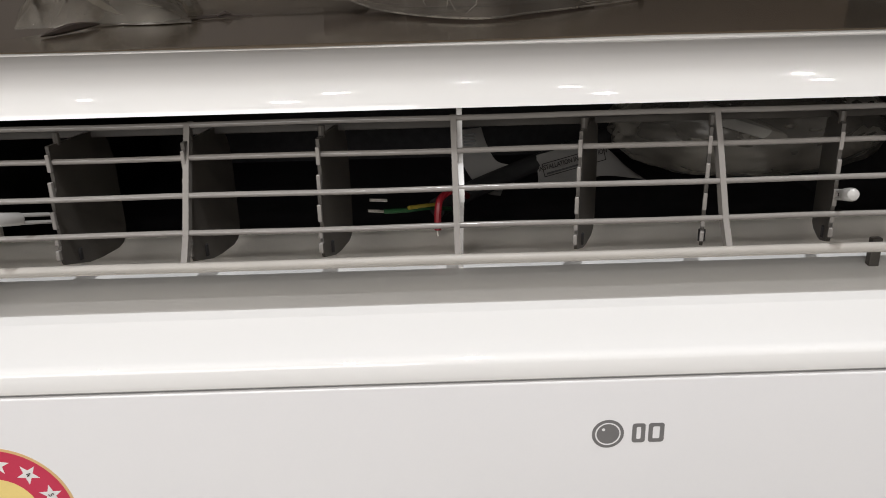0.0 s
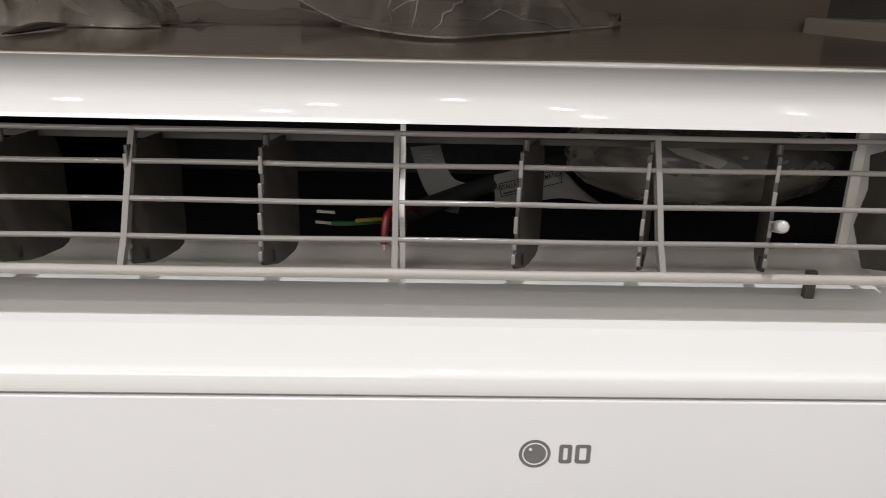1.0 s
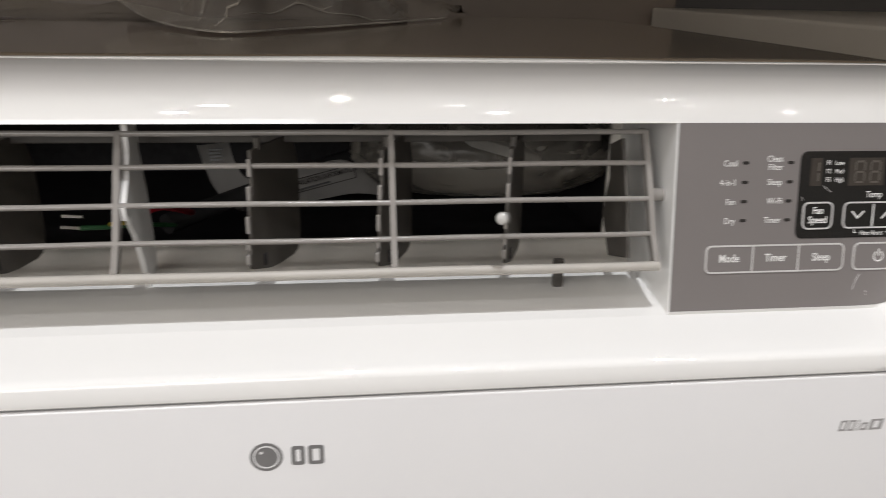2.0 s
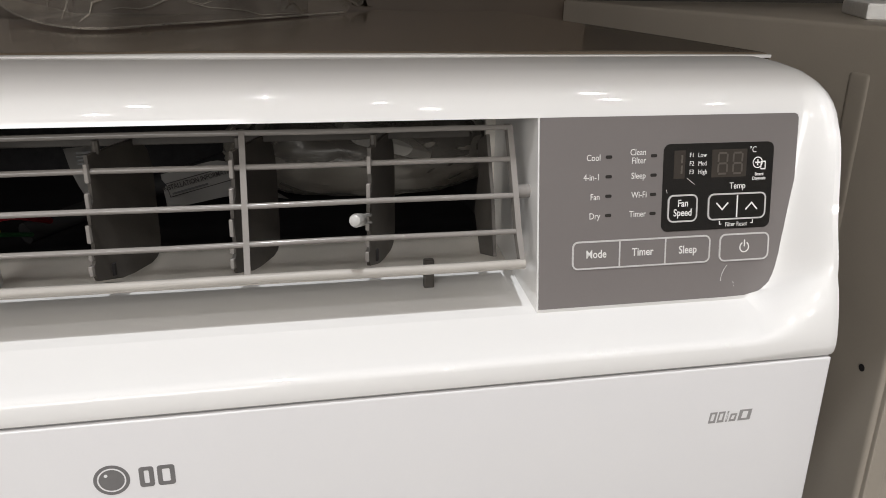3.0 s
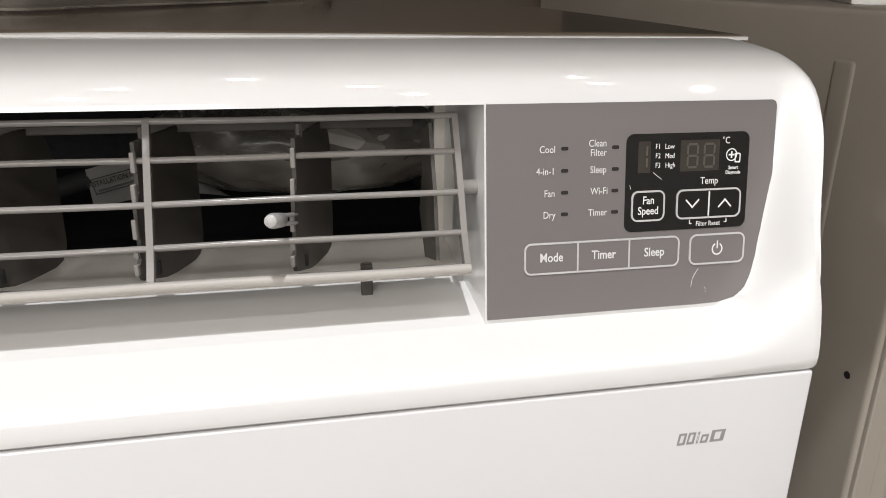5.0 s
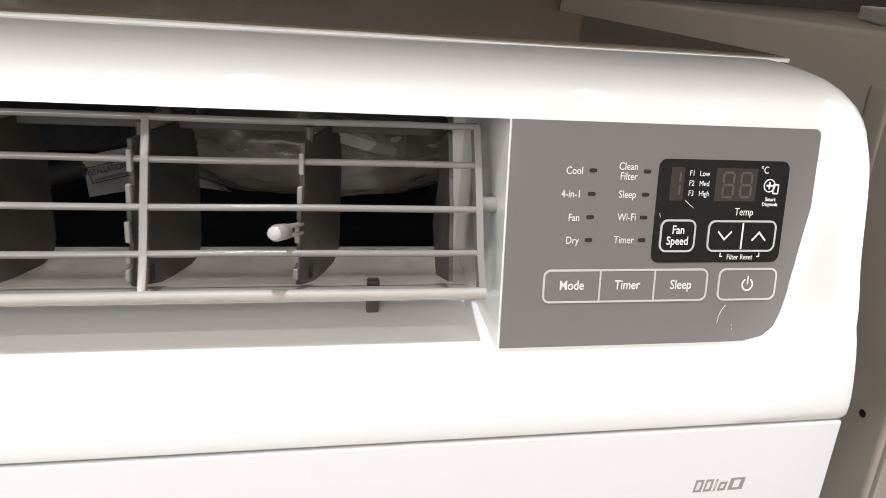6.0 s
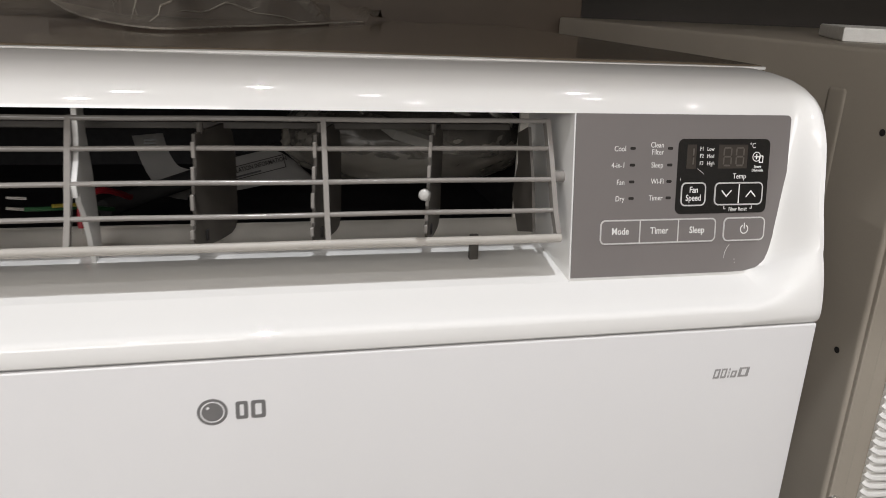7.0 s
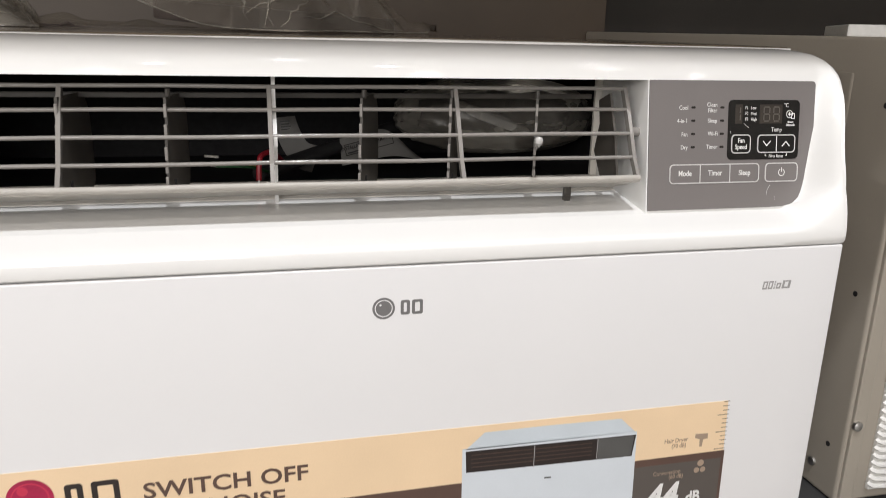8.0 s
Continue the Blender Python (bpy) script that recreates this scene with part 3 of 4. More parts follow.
part("power_symbol", prism([(-0.3 * mm, 0.2 * mm), (0.3 * mm, 0.2 * mm), (0.3 * mm, 3.6 * mm), (-0.3 * mm, 3.6 * mm)], 0.00012, on_panel(107.4, 63.3, FACE + 0.22)), M_PRINT, power)
speed = key(64.8, 80.6, 36.7, 49.7, 3.0, TOP, display, M_DISPLAY)
lettering("Fan", 4.7 * mm, M_PRINT, display, on_panel(72.7, 40.9, TOP + 0.3), bold=0.00005)
lettering("Speed", 4.7 * mm, M_PRINT, display, on_panel(72.7, 45.3, TOP + 0.3), bold=0.00005)
temp_key = key(86.1, 117.6, 36.9, 49.6, 3.0, TOP, display, M_DISPLAY)
part("divider", prism(rounded(101.6 * mm, 102.3 * mm, -48.6 * mm, -38.0 * mm, 0.2 * mm, 2), 0.00012, on_panel(0, 0, TOP + 0.22)), M_PRINT, temp_key)
for u, s in ((93.9, 1), (109.8, -1)):
    part("arrow", prism([(-3.4 * mm, 1.6 * mm * s), (-2.9 * mm, 2.1 * mm * s), (0, -0.9 * mm * s), (2.9 * mm, 2.1 * mm * s), (3.4 * mm, 1.6 * mm * s), (0, -1.9 * mm * s)][::s], 0.00012, on_panel(u, 43.2, TOP + 0.22)), M_PRINT, temp_key)
lettering("Temp", 4.3 * mm, M_PRINT, display, on_panel(101.6, 33.6, TOP))
lettering("Filter Reset", 3.0 * mm, M_PRINT, display, on_panel(102.0, 51.9, TOP))
for u, s in ((92.8, 1), (111.2, -1)):
    part("bracket_mark", prism([(0, 0), (0.4 * mm * s, 0), (0.4 * mm * s, -1.4 * mm), (1.3 * mm * s, -1.4 * mm), (1.3 * mm * s, -1.8 * mm), (0, -1.8 * mm)][::-s], 0.0001, on_panel(u, 50.0, TOP + 0.02)), M_PRINT, display)
for words, u, v in (("F1", 76.5, 18.6), ("F2", 76.6, 22.5), ("F3", 76.7, 26.4), ("Low", 82.0, 18.7), ("Med", 82.2, 22.6), ("High", 82.5, 26.5)):
    lettering(words, 3.0 * mm, M_PRINT, display, on_panel(u, v, TOP))
lettering("\u00b0C", 4.0 * mm, M_PRINT, display, on_panel(109.0, 16.9, TOP))
lettering("Smart", 2.1 * mm, M_PRINT, display, on_panel(113.0, 28.4, TOP), squeeze=0.95, bold=0.00004)
lettering("Diagnosis", 2.1 * mm, M_PRINT, display, on_panel(113.0, 30.4, TOP), squeeze=0.9, bold=0.00004)
part("diagnosis_symbol", ring(circle(0, 0, 2.7 * mm, 24), circle(0, 0, 2.25 * mm, 24), 0.0001, on_panel(112.0, 22.9, TOP + 0.02)), M_PRINT, display)
part("diagnosis_symbol", prism([(-1.4 * mm, -0.35 * mm), (-0.35 * mm, -0.35 * mm), (-0.35 * mm, -1.4 * mm), (0.35 * mm, -1.4 * mm), (0.35 * mm, -0.35 * mm), (1.4 * mm, -0.35 * mm), (1.4 * mm, 0.35 * mm), (0.35 * mm, 0.35 * mm), (0.35 * mm, 1.4 * mm), (-0.35 * mm, 1.4 * mm), (-0.35 * mm, 0.35 * mm), (-1.4 * mm, 0.35 * mm)], 0.0001, on_panel(112.0, 22.9, TOP + 0.02)), M_PRINT, display)
part("diagnosis_symbol", ring(rounded(113.6 * mm, 116.4 * mm, -26.3 * mm, -22.2 * mm, 0.4 * mm, 3), rounded(114.1 * mm, 115.9 * mm, -25.7 * mm, -22.8 * mm, 0.2 * mm, 3), 0.0001, on_panel(0, 0, TOP + 0.04)), M_PRINT, display)
for u0, u1, digits in ((67.4, 73.2, (69.4,)), (87.3, 106.0, (90.6, 98.6))):
    part("display_window", prism([(u0 * mm, -29.3 * mm), (u1 * mm, -29.3 * mm), (u1 * mm, -16.3 * mm), (u0 * mm, -16.3 * mm)], 0.0001, on_panel(0, 0, TOP - 0.03)), M_WINDOW, display)
    for u in digits:
        wide = 4.6 if len(digits) == 2 else 2.2
        for v in (17.6, 22.4, 27.2):
            if len(digits) == 2:
                part("digit_segment", prism([(u * mm + 0.4 * mm, -v * mm), (u * mm + wide * mm, -v * mm), (u * mm + wide * mm, -(v + 0.9) * mm), (u * mm + 0.4 * mm, -(v + 0.9) * mm)][::-1], 0.00004, on_panel(0, 0, TOP + 0.08)), M_SEGMENT, display)
        for uu in ((u - 0.3, u + wide - 0.2) if len(digits) == 2 else (u + 1.6,)):
            for v in (18.4, 23.2):
                part("digit_segment", prism([(uu * mm, -(v + 3.8) * mm), (uu * mm + 0.9 * mm, -(v + 3.8) * mm), (uu * mm + 1.0 * mm, -v * mm), (uu * mm + 0.1 * mm, -v * mm)], 0.00004, on_panel(0, 0, TOP + 0.08)), M_SEGMENT, display)
# scratches in the film
for pts in ([(95.4, 79.5), (95.8, 76.5), (97.0, 73.8), (98.6, 71.8)], [(102.2, 80.2), (102.7, 80.9)], [(102.6, 82.0), (102.9, 82.4)], [(63.9, 34.2), (64.4, 35.9)], [(74.6, 29.2), (77.0, 31.0), (78.8, 32.2)]):
    face = TOP if pts[0][1] < 55 and pts[0][0] > 62 else FACE
    part("scratch", tube([on_panel(u, v, face + 0.02) @ Vector((0, 0, 0)) for u, v in pts], 0.00011, 5), M_PRINT, panel)

# ---- marks on the lower panel ----
FRONT = Matrix(((1, 0, 0, 0), (0, 0, -1, 0.0002), (0, 1, 0, 0), (0, 0, 0, 1)))   # x to the right, y up, z towards the viewer


def flat(outline, lift, depth=0.00012):
    return prism(outline, depth, FRONT @ Matrix.Translation((0, 0, lift)))


EX, EZ = -0.0062, 0.9486
emblem = part("emblem", flat(circle(EX, EZ, 0.0069, 40), 0.0), M_EMBLEM, ac, "round grey emblem with two plain grey blocks")
part("emblem_ring", ring(circle(EX, EZ, 0.0055, 40), circle(EX, EZ, 0.0049, 40), 0.00008, FRONT @ Matrix.Translation((0, 0, 0.0001))), M_PANEL, emblem)
part("emblem_dot", flat(circle(EX - 0.0020, EZ + 0.0022, 0.0007, 12), 0.0001), M_PANEL, emblem)
for x0, x1 in ((EX + 0.0104, EX + 0.0161), (EX + 0.0174, EX + 0.0242)):
    part("emblem_block", ring(rounded(x0, x1, EZ - 0.0047, EZ + 0.0047, 0.0012, 3), rounded(x0 + 0.0019, x1 - 0.0019, EZ - 0.0030, EZ + 0.0030, 0.0005, 3), 0.00012, FRONT), M_EMBLEM, emblem)
word = part("word_mark", flat([(0.2555, 0.9458), (0.2765, 0.9458), (0.2775, 0.9508), (0.2562, 0.9508)], 0.0, 0.00006), M_PANEL, ac, "small grey slanted word mark as plain bars")
for x0, x1, z1 in ((0.2552, 0.2588, 0.9512), (0.2596, 0.2630, 0.9512), (0.2640, 0.2649, 0.9512), (0.2658, 0.2692, 0.9496), (0.2704, 0.2768, 0.9512)):
    part("word_bar", ring([(x0, 0.9455), (x1, 0.9455), (x1 + 0.0007, z1), (x0 + 0.0007, z1)], [(x0 + (x1 - x0) * 0.28, 0.9466), (x1 - (x1 - x0) * 0.28, 0.9466), (x1 + 0.0006 - (x1 - x0) * 0.28, z1 - 0.0010), (x0 + 0.0006 + (x1 - x0) * 0.28, z1 - 0.0010)], 0.0001, FRONT), M_SOFTGREY, word)

# round star rating sticker
sticker = part("rating_sticker", flat(circle(-0.2715, 0.918, 0.0338, 64), 0.0), M_GOLD, ac, "round red and yellow star rating sticker")
part("sticker_field", flat(circle(-0.2715, 0.918, 0.0325, 64), 0.00012, 0.00005), M_RED, sticker)
part("sticker_centre", flat(circle(-0.2715, 0.918, 0.0180, 48), 0.00017, 0.00005), M_YELLOW, sticker)
for k in range(5):
    a = 141 - 30 * k
    cx, cz = -0.2715 + 0.0255 * math.cos(radians(a)), 0.918 + 0.0255 * math.sin(radians(a))
    star = [(cx + (0.0052 if i % 2 == 0 else 0.0021) * math.cos(radians(a + 36 * i)), cz + (0.0052 if i % 2 == 0 else 0.0021) * math.sin(radians(a + 36 * i))) for i in range(10)]
    s = part("star", flat(star, 0.00017, 0.00005), M_PRINT, sticker)
    lettering(str(k + 1), 0.0034, M_DARKPRINT, sticker, FRONT @ Matrix.Translation((cx, cz, 0.00020)) @ pose(0, 0, 0, 0, 0, a - 90), squeeze=1)

# poster on the lower panel
FRONT = FRONT @ Matrix.Translation((0.0045, 0.839, 0)) @ Matrix.Rotation(0.021, 4, "Z") @ Matrix.Translation((0, -0.84, 0))
poster = part("poster", flat([(-0.245, 0.700), (0.2395, 0.700), (0.2370, 0.8592), (-0.2450, 0.8687)], 0.0, 0.00025), M_BEIGE, ac, "beige and brown printed paper poster")
part("brown_band", flat([(-0.245, 0.7005), (0.2385, 0.7005), (0.2385, 0.8195), (-0.245, 0.8250)], 0.00025, 0.00005), M_BROWN, poster)
part("noise_scale", flat([(0.1660, 0.7005), (0.2362, 0.7005), (0.2362, 0.8136), (0.1660, 0.8148)], 0.00031, 0.00005), M_TAUPE, poster)
pic = part("printed_machine", flat([(0.0405, 0.7005), (0.1685, 0.7005), (0.1672, 0.8440), (0.0418, 0.8470)], 0.00038, 0.00005), M_PALERBLUE, poster, "printed picture of a pale machine")
part("printed_top", flat([(0.0440, 0.8462), (0.1660, 0.8438), (0.1545, 0.8553), (0.1000, 0.8570), (0.0570, 0.8575)], 0.00038, 0.00005), M_PALEBLUE, pic)
part("printed_grille", flat([(0.0445, 0.8290), (0.1645, 0.8250), (0.1668, 0.8415), (0.0440, 0.8450)], 0.00044, 0.00004), M_DARKPRINT, pic)
part("printed_control_panel", flat([(0.1385, 0.8262), (0.1635, 0.8254), (0.1655, 0.8410), (0.1382, 0.8418)], 0.00049, 0.00004), M_GREYPRINT, pic)
for k in range(4):
    z = 0.8325 + 0.0030 * k
    part("printed_line", flat([(0.048, z), (0.134, z - 0.0025), (0.134, z - 0.0021), (0.048, z + 0.0004)], 0.00049, 0.00003), M_BROWN, pic)
for u in (0.0915, 0.1375):
    part("printed_joint", flat([(u, 0.8268), (u + 0.0006, 0.8268), (u + 0.0010, 0.8432), (u + 0.0004, 0.8432)], 0.00053, 0.00003), M_SOFTGREY, pic)
part("printed_mark", flat([(0.1000, 0.8165), (0.1048, 0.8163), (0.1048, 0.8175), (0.1000, 0.8177)], 0.00044, 0.00004), M_GREYPRINT, pic)
POST = FRONT @ Matrix.Translation((0, 0, 0.0002))
lettering("SWITCH OFF", 0.0150, M_BROWN, poster, POST @ Matrix.Translation((-0.107, 0.8448, 0)) @ pose(0, 0, 0, 0, 0, -0.5), squeeze=1.12, bold=0.00026)
lettering("NOISE", 0.0150, M_BROWN, poster, POST @ Matrix.Translation((-0.0965, 0.8292, 0)) @ pose(0, 0, 0, 0, 0, -0.5), squeeze=1.12, bold=0.00026)
disc = part("poster_disc", flat(circle(-0.2170, 0.8500, 0.0128, 40), 0.00025, 0.00010), M_MAGENTA, poster, "round crimson printed disc")
part("disc_ring", ring(circle(-0.2170, 0.85, 0.0105, 32), circle(-0.2170, 0.85, 0.0096, 32), 0.00005, FRONT @ Matrix.Translation((0, 0, 0.00034))), M_RED, disc)
part("disc_shine", flat(circle(-0.2205, 0.8555, 0.0030, 16), 0.00036, 0.00003), M_RED, disc)
for x0, x1 in ((-0.1985, -0.1885), (-0.1840, -0.1685)):
    part("poster_block", ring(rounded(x0, x1, 0.8400, 0.8565, 0.002, 3), rounded(x0 + 0.0034, x1 - 0.0034, 0.8432, 0.8533, 0.0008, 3), 0.00008, FRONT @ Matrix.Translation((0, 0, 0.00025))), M_DARKPRINT, poster)
lettering("Hair Dryer", 0.0048, M_SOFT, poster, POST @ Matrix.Translation((0.1985, 0.8325, 0)), bold=0.00005)
lettering("(70 dB)", 0.0045, M_SOFT, poster, POST @ Matrix.Translation((0.2010, 0.8280, 0)), bold=0.00005)
part("dryer_symbol", flat([(0.2135, 0.8355), (0.2235, 0.8350), (0.2235, 0.8310), (0.2200, 0.8305), (0.2195, 0.8250), (0.2175, 0.8250), (0.2172, 0.8310), (0.2135, 0.8325)][::-1], 0.00026, 0.00005), M_SOFT, poster)
PALE = FRONT @ Matrix.Translation((0, 0, 0.00026))
lettering("Conversation", 0.0046, M_SOFT, poster, PALE @ Matrix.Translation((0.1935, 0.8072, 0)))
lettering("(60 dB)", 0.0045, M_SOFT, poster, PALE @ Matrix.Translation((0.2010, 0.8032, 0)), bold=0.00005)
lettering("44", 0.0300, M_PRINT, poster, PALE @ Matrix.Translation((0.1905, 0.7862, 0)), squeeze=0.85, shear=0.15, bold=0.0010)
lettering("dB", 0.0125, M_PRINT, poster, PALE @ Matrix.Translation((0.2162, 0.7840, 0)), bold=0.0004)
for cx, cz, r in ((0.2200, 0.8115, 0.0026), (0.2172, 0.8060, 0.0022), (0.2222, 0.8060, 0.0022)):
    part("talk_symbol", flat(circle(cx, cz, r, 14), 0.00037, 0.00003), M_SOFT, poster)
for k in range(12):
    z = 0.8585 - 0.0034 * k
    part("scale_tick", flat([(0.2385 - (0.009 if k % 4 == 3 else 0.005), z), (0.2385, z), (0.2385, z + 0.0005), (0.2385 - (0.009 if k % 4 == 3 else 0.005), z + 0.0005)], 0.00026, 0.00003), M_TAUPE, poster)

# ---- things inside the outlet ----
cord = thing("power_cord", (-0.02, 0.21, 0.985), "dark power cord with stripped coloured wires and paper tags", "power cord")
part("sheath", tube(spline([(-0.078, 0.165, 1.005), (-0.045, 0.20, 1.010), (0.0, 0.225, 1.020), (0.05, 0.25, 1.030), (0.10, 0.29, 1.020), (0.12, 0.33, 0.986)], 26), 0.0062, 12), M_CABLE, cord, "", True)
part("green_wire", tube(spline([(-0.070, 0.150, 1.009), (-0.082, 0.125, 1.0175), (-0.094, 0.110, 1.0210), (-0.106, 0.104, 1.0225)], 14), 0.0013, 8), M_GREEN, cord, "green insulated wire", True)
part("yellow_stripe", tube(spline([(-0.078, 0.128, 1.0185), (-0.085, 0.1165, 1.0212), (-0.093, 0.1085, 1.0228)], 8), 0.0011, 8), M_YELLOWWIRE, cord, "yellow stripe of the earth wire", True)
part("red_wire", tube(spline([(-0.060, 0.150, 1.0165), (-0.068, 0.120, 1.0285), (-0.0755, 0.106, 1.0288), (-0.0775, 0.102, 1.0235), (-0.0780, 0.101, 1.0125)], 16), 0.0019, 8), M_REDWIRE, cord, "red insulated wire", True)
for pts in ([(-0.106, 0.104, 1.0225), (-0.114, 0.1015, 1.0240)], [(-0.104, 0.104, 1.0285), (-0.113, 0.1015, 1.0298)], [(-0.0780, 0.101, 1.0125), (-0.0780, 0.1008, 1.0095)]):
    for s in (-0.0004, 0.0004):
        part("strand", tube([Vector(p) + Vector((0, 0, s)) for p in pts], 0.0005, 6), M_COPPER, cord)


def tag(points, widths, name, label):
    """A curled strip of paper along a line of points, each with its own half width vector."""
    bm = bmesh.new()
    line, sides = spline(points, 18), spline(widths, 18)
    rows = [[bm.verts.new(p + s * k) for k in (-1, -0.5, 0, 0.5, 1)] for p, s in zip(line, sides)]
    for a, b in zip(rows, rows[1:]):
        for k in range(4):
            bm.faces.new((a[k], a[k + 1], b[k + 1], b[k]))
    bmesh.ops.solidify(bm, geom=bm.faces[:], thickness=0.0002)
    return part(name, bm, M_PAPER, cord, label, True)


tag([(-0.057, 0.220, 1.042), (-0.053, 0.214, 1.030), (-0.047, 0.212, 1.018), (-0.037, 0.212, 1.010), (-0.030, 0.222, 1.006)], [(0.0100, 0, 0.001), (0.0095, 0, 0.002), (0.0095, 0, 0.004), (0.0090, 0, 0.009), (0.004, 0, 0.011)], "paper_tag", "white paper tag with a small printed block")
tag([(-0.010, 0.214, 1.013), (0.010, 0.212, 1.018), (0.030, 0.213, 1.021), (0.047, 0.219, 1.015), (0.058, 0.226, 1.008)], [(0.001, 0, -0.0115), (0.003, 0, -0.0115), (0.004, 0, -0.0115), (0.007, 0, -0.0090), (0.009, 0, -0.006)], "paper_tag", "white installation information paper tag")
TAG = pose(0, 0, 0, 90, -14, 3)
tagm = Matrix.Translation((0.0125, 0.2105, 1.0215)) @ TAG
lettering("INSTALLATION INFORMATION", 0.0045, M_DARKPRINT, cord, tagm, squeeze=0.74, bold=0.00005)
part("print_frame", ring([(-0.0205, -0.0062), (0.0215, -0.0062), (0.0215, 0.0032), (-0.0205, 0.0032)], [(-0.0200, -0.0057), (0.0210, -0.0057), (0.0210, 0.0027), (-0.0200, 0.0027)], 0.00005, tagm), M_DARKPRINT, cord)
part("print_bar", prism([(-0.0185, -0.0048), (0.004, -0.0048), (0.004, -0.0036), (-0.0185, -0.0036)], 0.00005, tagm), M_GREYPRINT, cord)
for k in range(5):
    part("print_bar", prism([(-0.004, 0.0004 - 0.0022 * k), (0.004 - 0.001 * (k % 2), 0.0004 - 0.0022 * k), (0.004 - 0.001 * (k % 2), 0.0016 - 0.0022 * k), (-0.004, 0.0016 - 0.0022 * k)], 0.00005, Matrix.Translation((-0.0550, 0.2162, 1.0380)) @ pose(0, 0, 0, 78, -4, 0)), M_GREYPRINT, cord)

cord.location = (-0.018, 0.21, 0.9818)


def crumple(name, centre, size, seed, parent, mat, label, power=2.5, rough=0.35, sheets=1, floor=None, lean=(0, 0)):
    """A crumpled bag: a squarish pillow with sharp folds."""
    bm = bmesh.new()
    bmesh.ops.create_icosphere(bm, subdivisions=5, radius=1)
    sx, sy, sz = size
    for v in bm.verts:
        d = v.co.normalized()
        k = (abs(d.x) ** power + abs(d.y) ** power + abs(d.z) ** power) ** (-1 / power)
        p = d * k
        q = Vector((p.x * 2.1, p.y * 2.1, p.z * 1.3)) + Vector((seed * 7.3, seed * 3.1, seed))
        fold = 0
        for o, amp in ((1.0, 0.5), (2.3, 0.28), (5.1, 0.13)):
            fold += amp * (1 - 2 * abs(noise.noise(q * o)) * 2)
        p *= 1 + rough * (fold - 0.35)
        co = Vector(centre) + Vector((p.x * sx + lean[0] * p.z, p.y * sy + lean[1] * p.z, p.z * sz))
        if floor is not None and co.z < floor:
            co.z = floor + 0.0006 + 0.002 * abs(noise.noise(q * 4))
        v.co = co
    return part(name, bm, mat, parent, label, True)


inner = thing("accessory_bag", (0.13, 0.25, 0.985), "crumpled clear plastic bag of fittings inside the outlet", "plastic bag")
crumple("bag_film", (0.118, 0.190, 1.044), (0.085, 0.052, 0.031), 3, inner, M_FILM_BAG, "", 2.3, 0.055)
bm = box(-0.03, 0.03, -0.02, 0.02, -0.004, 0.004, 0.003)
bmesh.ops.transform(bm, matrix=pose(0.135, 0.245, 1.034, 10, 18, 20), verts=bm.verts)
part("fitting", bm, M_FOAM, inner, "pale foam strip", True)

# ---- on top of the cabinet ----
TOPZ = 1.1052


def draped_bag(centre, size, turn, seed, parent, mat, crease=0.007, label=""):
    """A plastic bag lying flat: a soft pillow with long creases that run to its corners, and a thin welded edge."""
    bm = bmesh.new()
    nx, ny = 84, 56
    w, d, h = size
    m = pose(*centre, 0, 0, turn)
    low, top = [], []
    for j in range(ny + 1):
        v = 2 * j / ny - 1
        rt, rl = [], []
        for i in range(nx + 1):
            u = 2 * i / nx - 1
            env = max(0.0, (1 - abs(u) ** 3.5)) ** 0.6 * max(0.0, (1 - abs(v) ** 3.0)) ** 0.6
            a = math.atan2(v * d, u * w) * 3.0
            q = Vector((u * 1.5 + 0.8 * v, v * 1.1 - 0.5 * u, seed * 4.7))
            ridge = 1 - abs(noise.noise(q * 1.7)) * 2.6
            star = 1 - abs(noise.noise(Vector((math.cos(a) * 1.4, math.sin(a) * 1.4 + (u * u + v * v) * 0.5, seed * 2.1)))) * 2.4
            fine = 1 - abs(noise.noise(Vector((q.x * 5.5, q.y * 2.2, seed)))) * 2
            z = h * env * (0.72 + 0.35 * noise.noise(q * 1.1)) + crease * (0.9 * max(0, ridge) ** 2 + 0.7 * max(0, star) ** 3 + 0.35 * fine) * (0.25 + 0.75 * env)
            x = u * w + 0.012 * noise.noise(Vector((v * 2, u * 1.3, seed + 3)))
            y = v * d + 0.016 * noise.noise(Vector((u * 2.6, v, seed + 9)))
            rt.append(bm.verts.new(m @ Vector((x, y, max(0.0012, z)))))
            rl.append(bm.verts.new(m @ Vector((x, y, 0.0004))))
        top.append(rt)
        low.append(rl)
    for rows, flip in ((top, 1), (low, -1)):
        for a, b in zip(rows, rows[1:]):
            for k in range(nx):
                bm.faces.new((a[k], a[k + 1], b[k + 1], b[k])[::flip])
    for j in range(ny):
        for k in (0, nx):
            bm.faces.new((top[j][k], top[j + 1][k], low[j + 1][k], low[j][k]))
    for k in range(nx):
        for j in (0, ny):
            bm.faces.new((top[j][k], top[j][k + 1], low[j][k + 1], low[j][k]))
    return part("bag_film", bm, mat, parent, label, True)


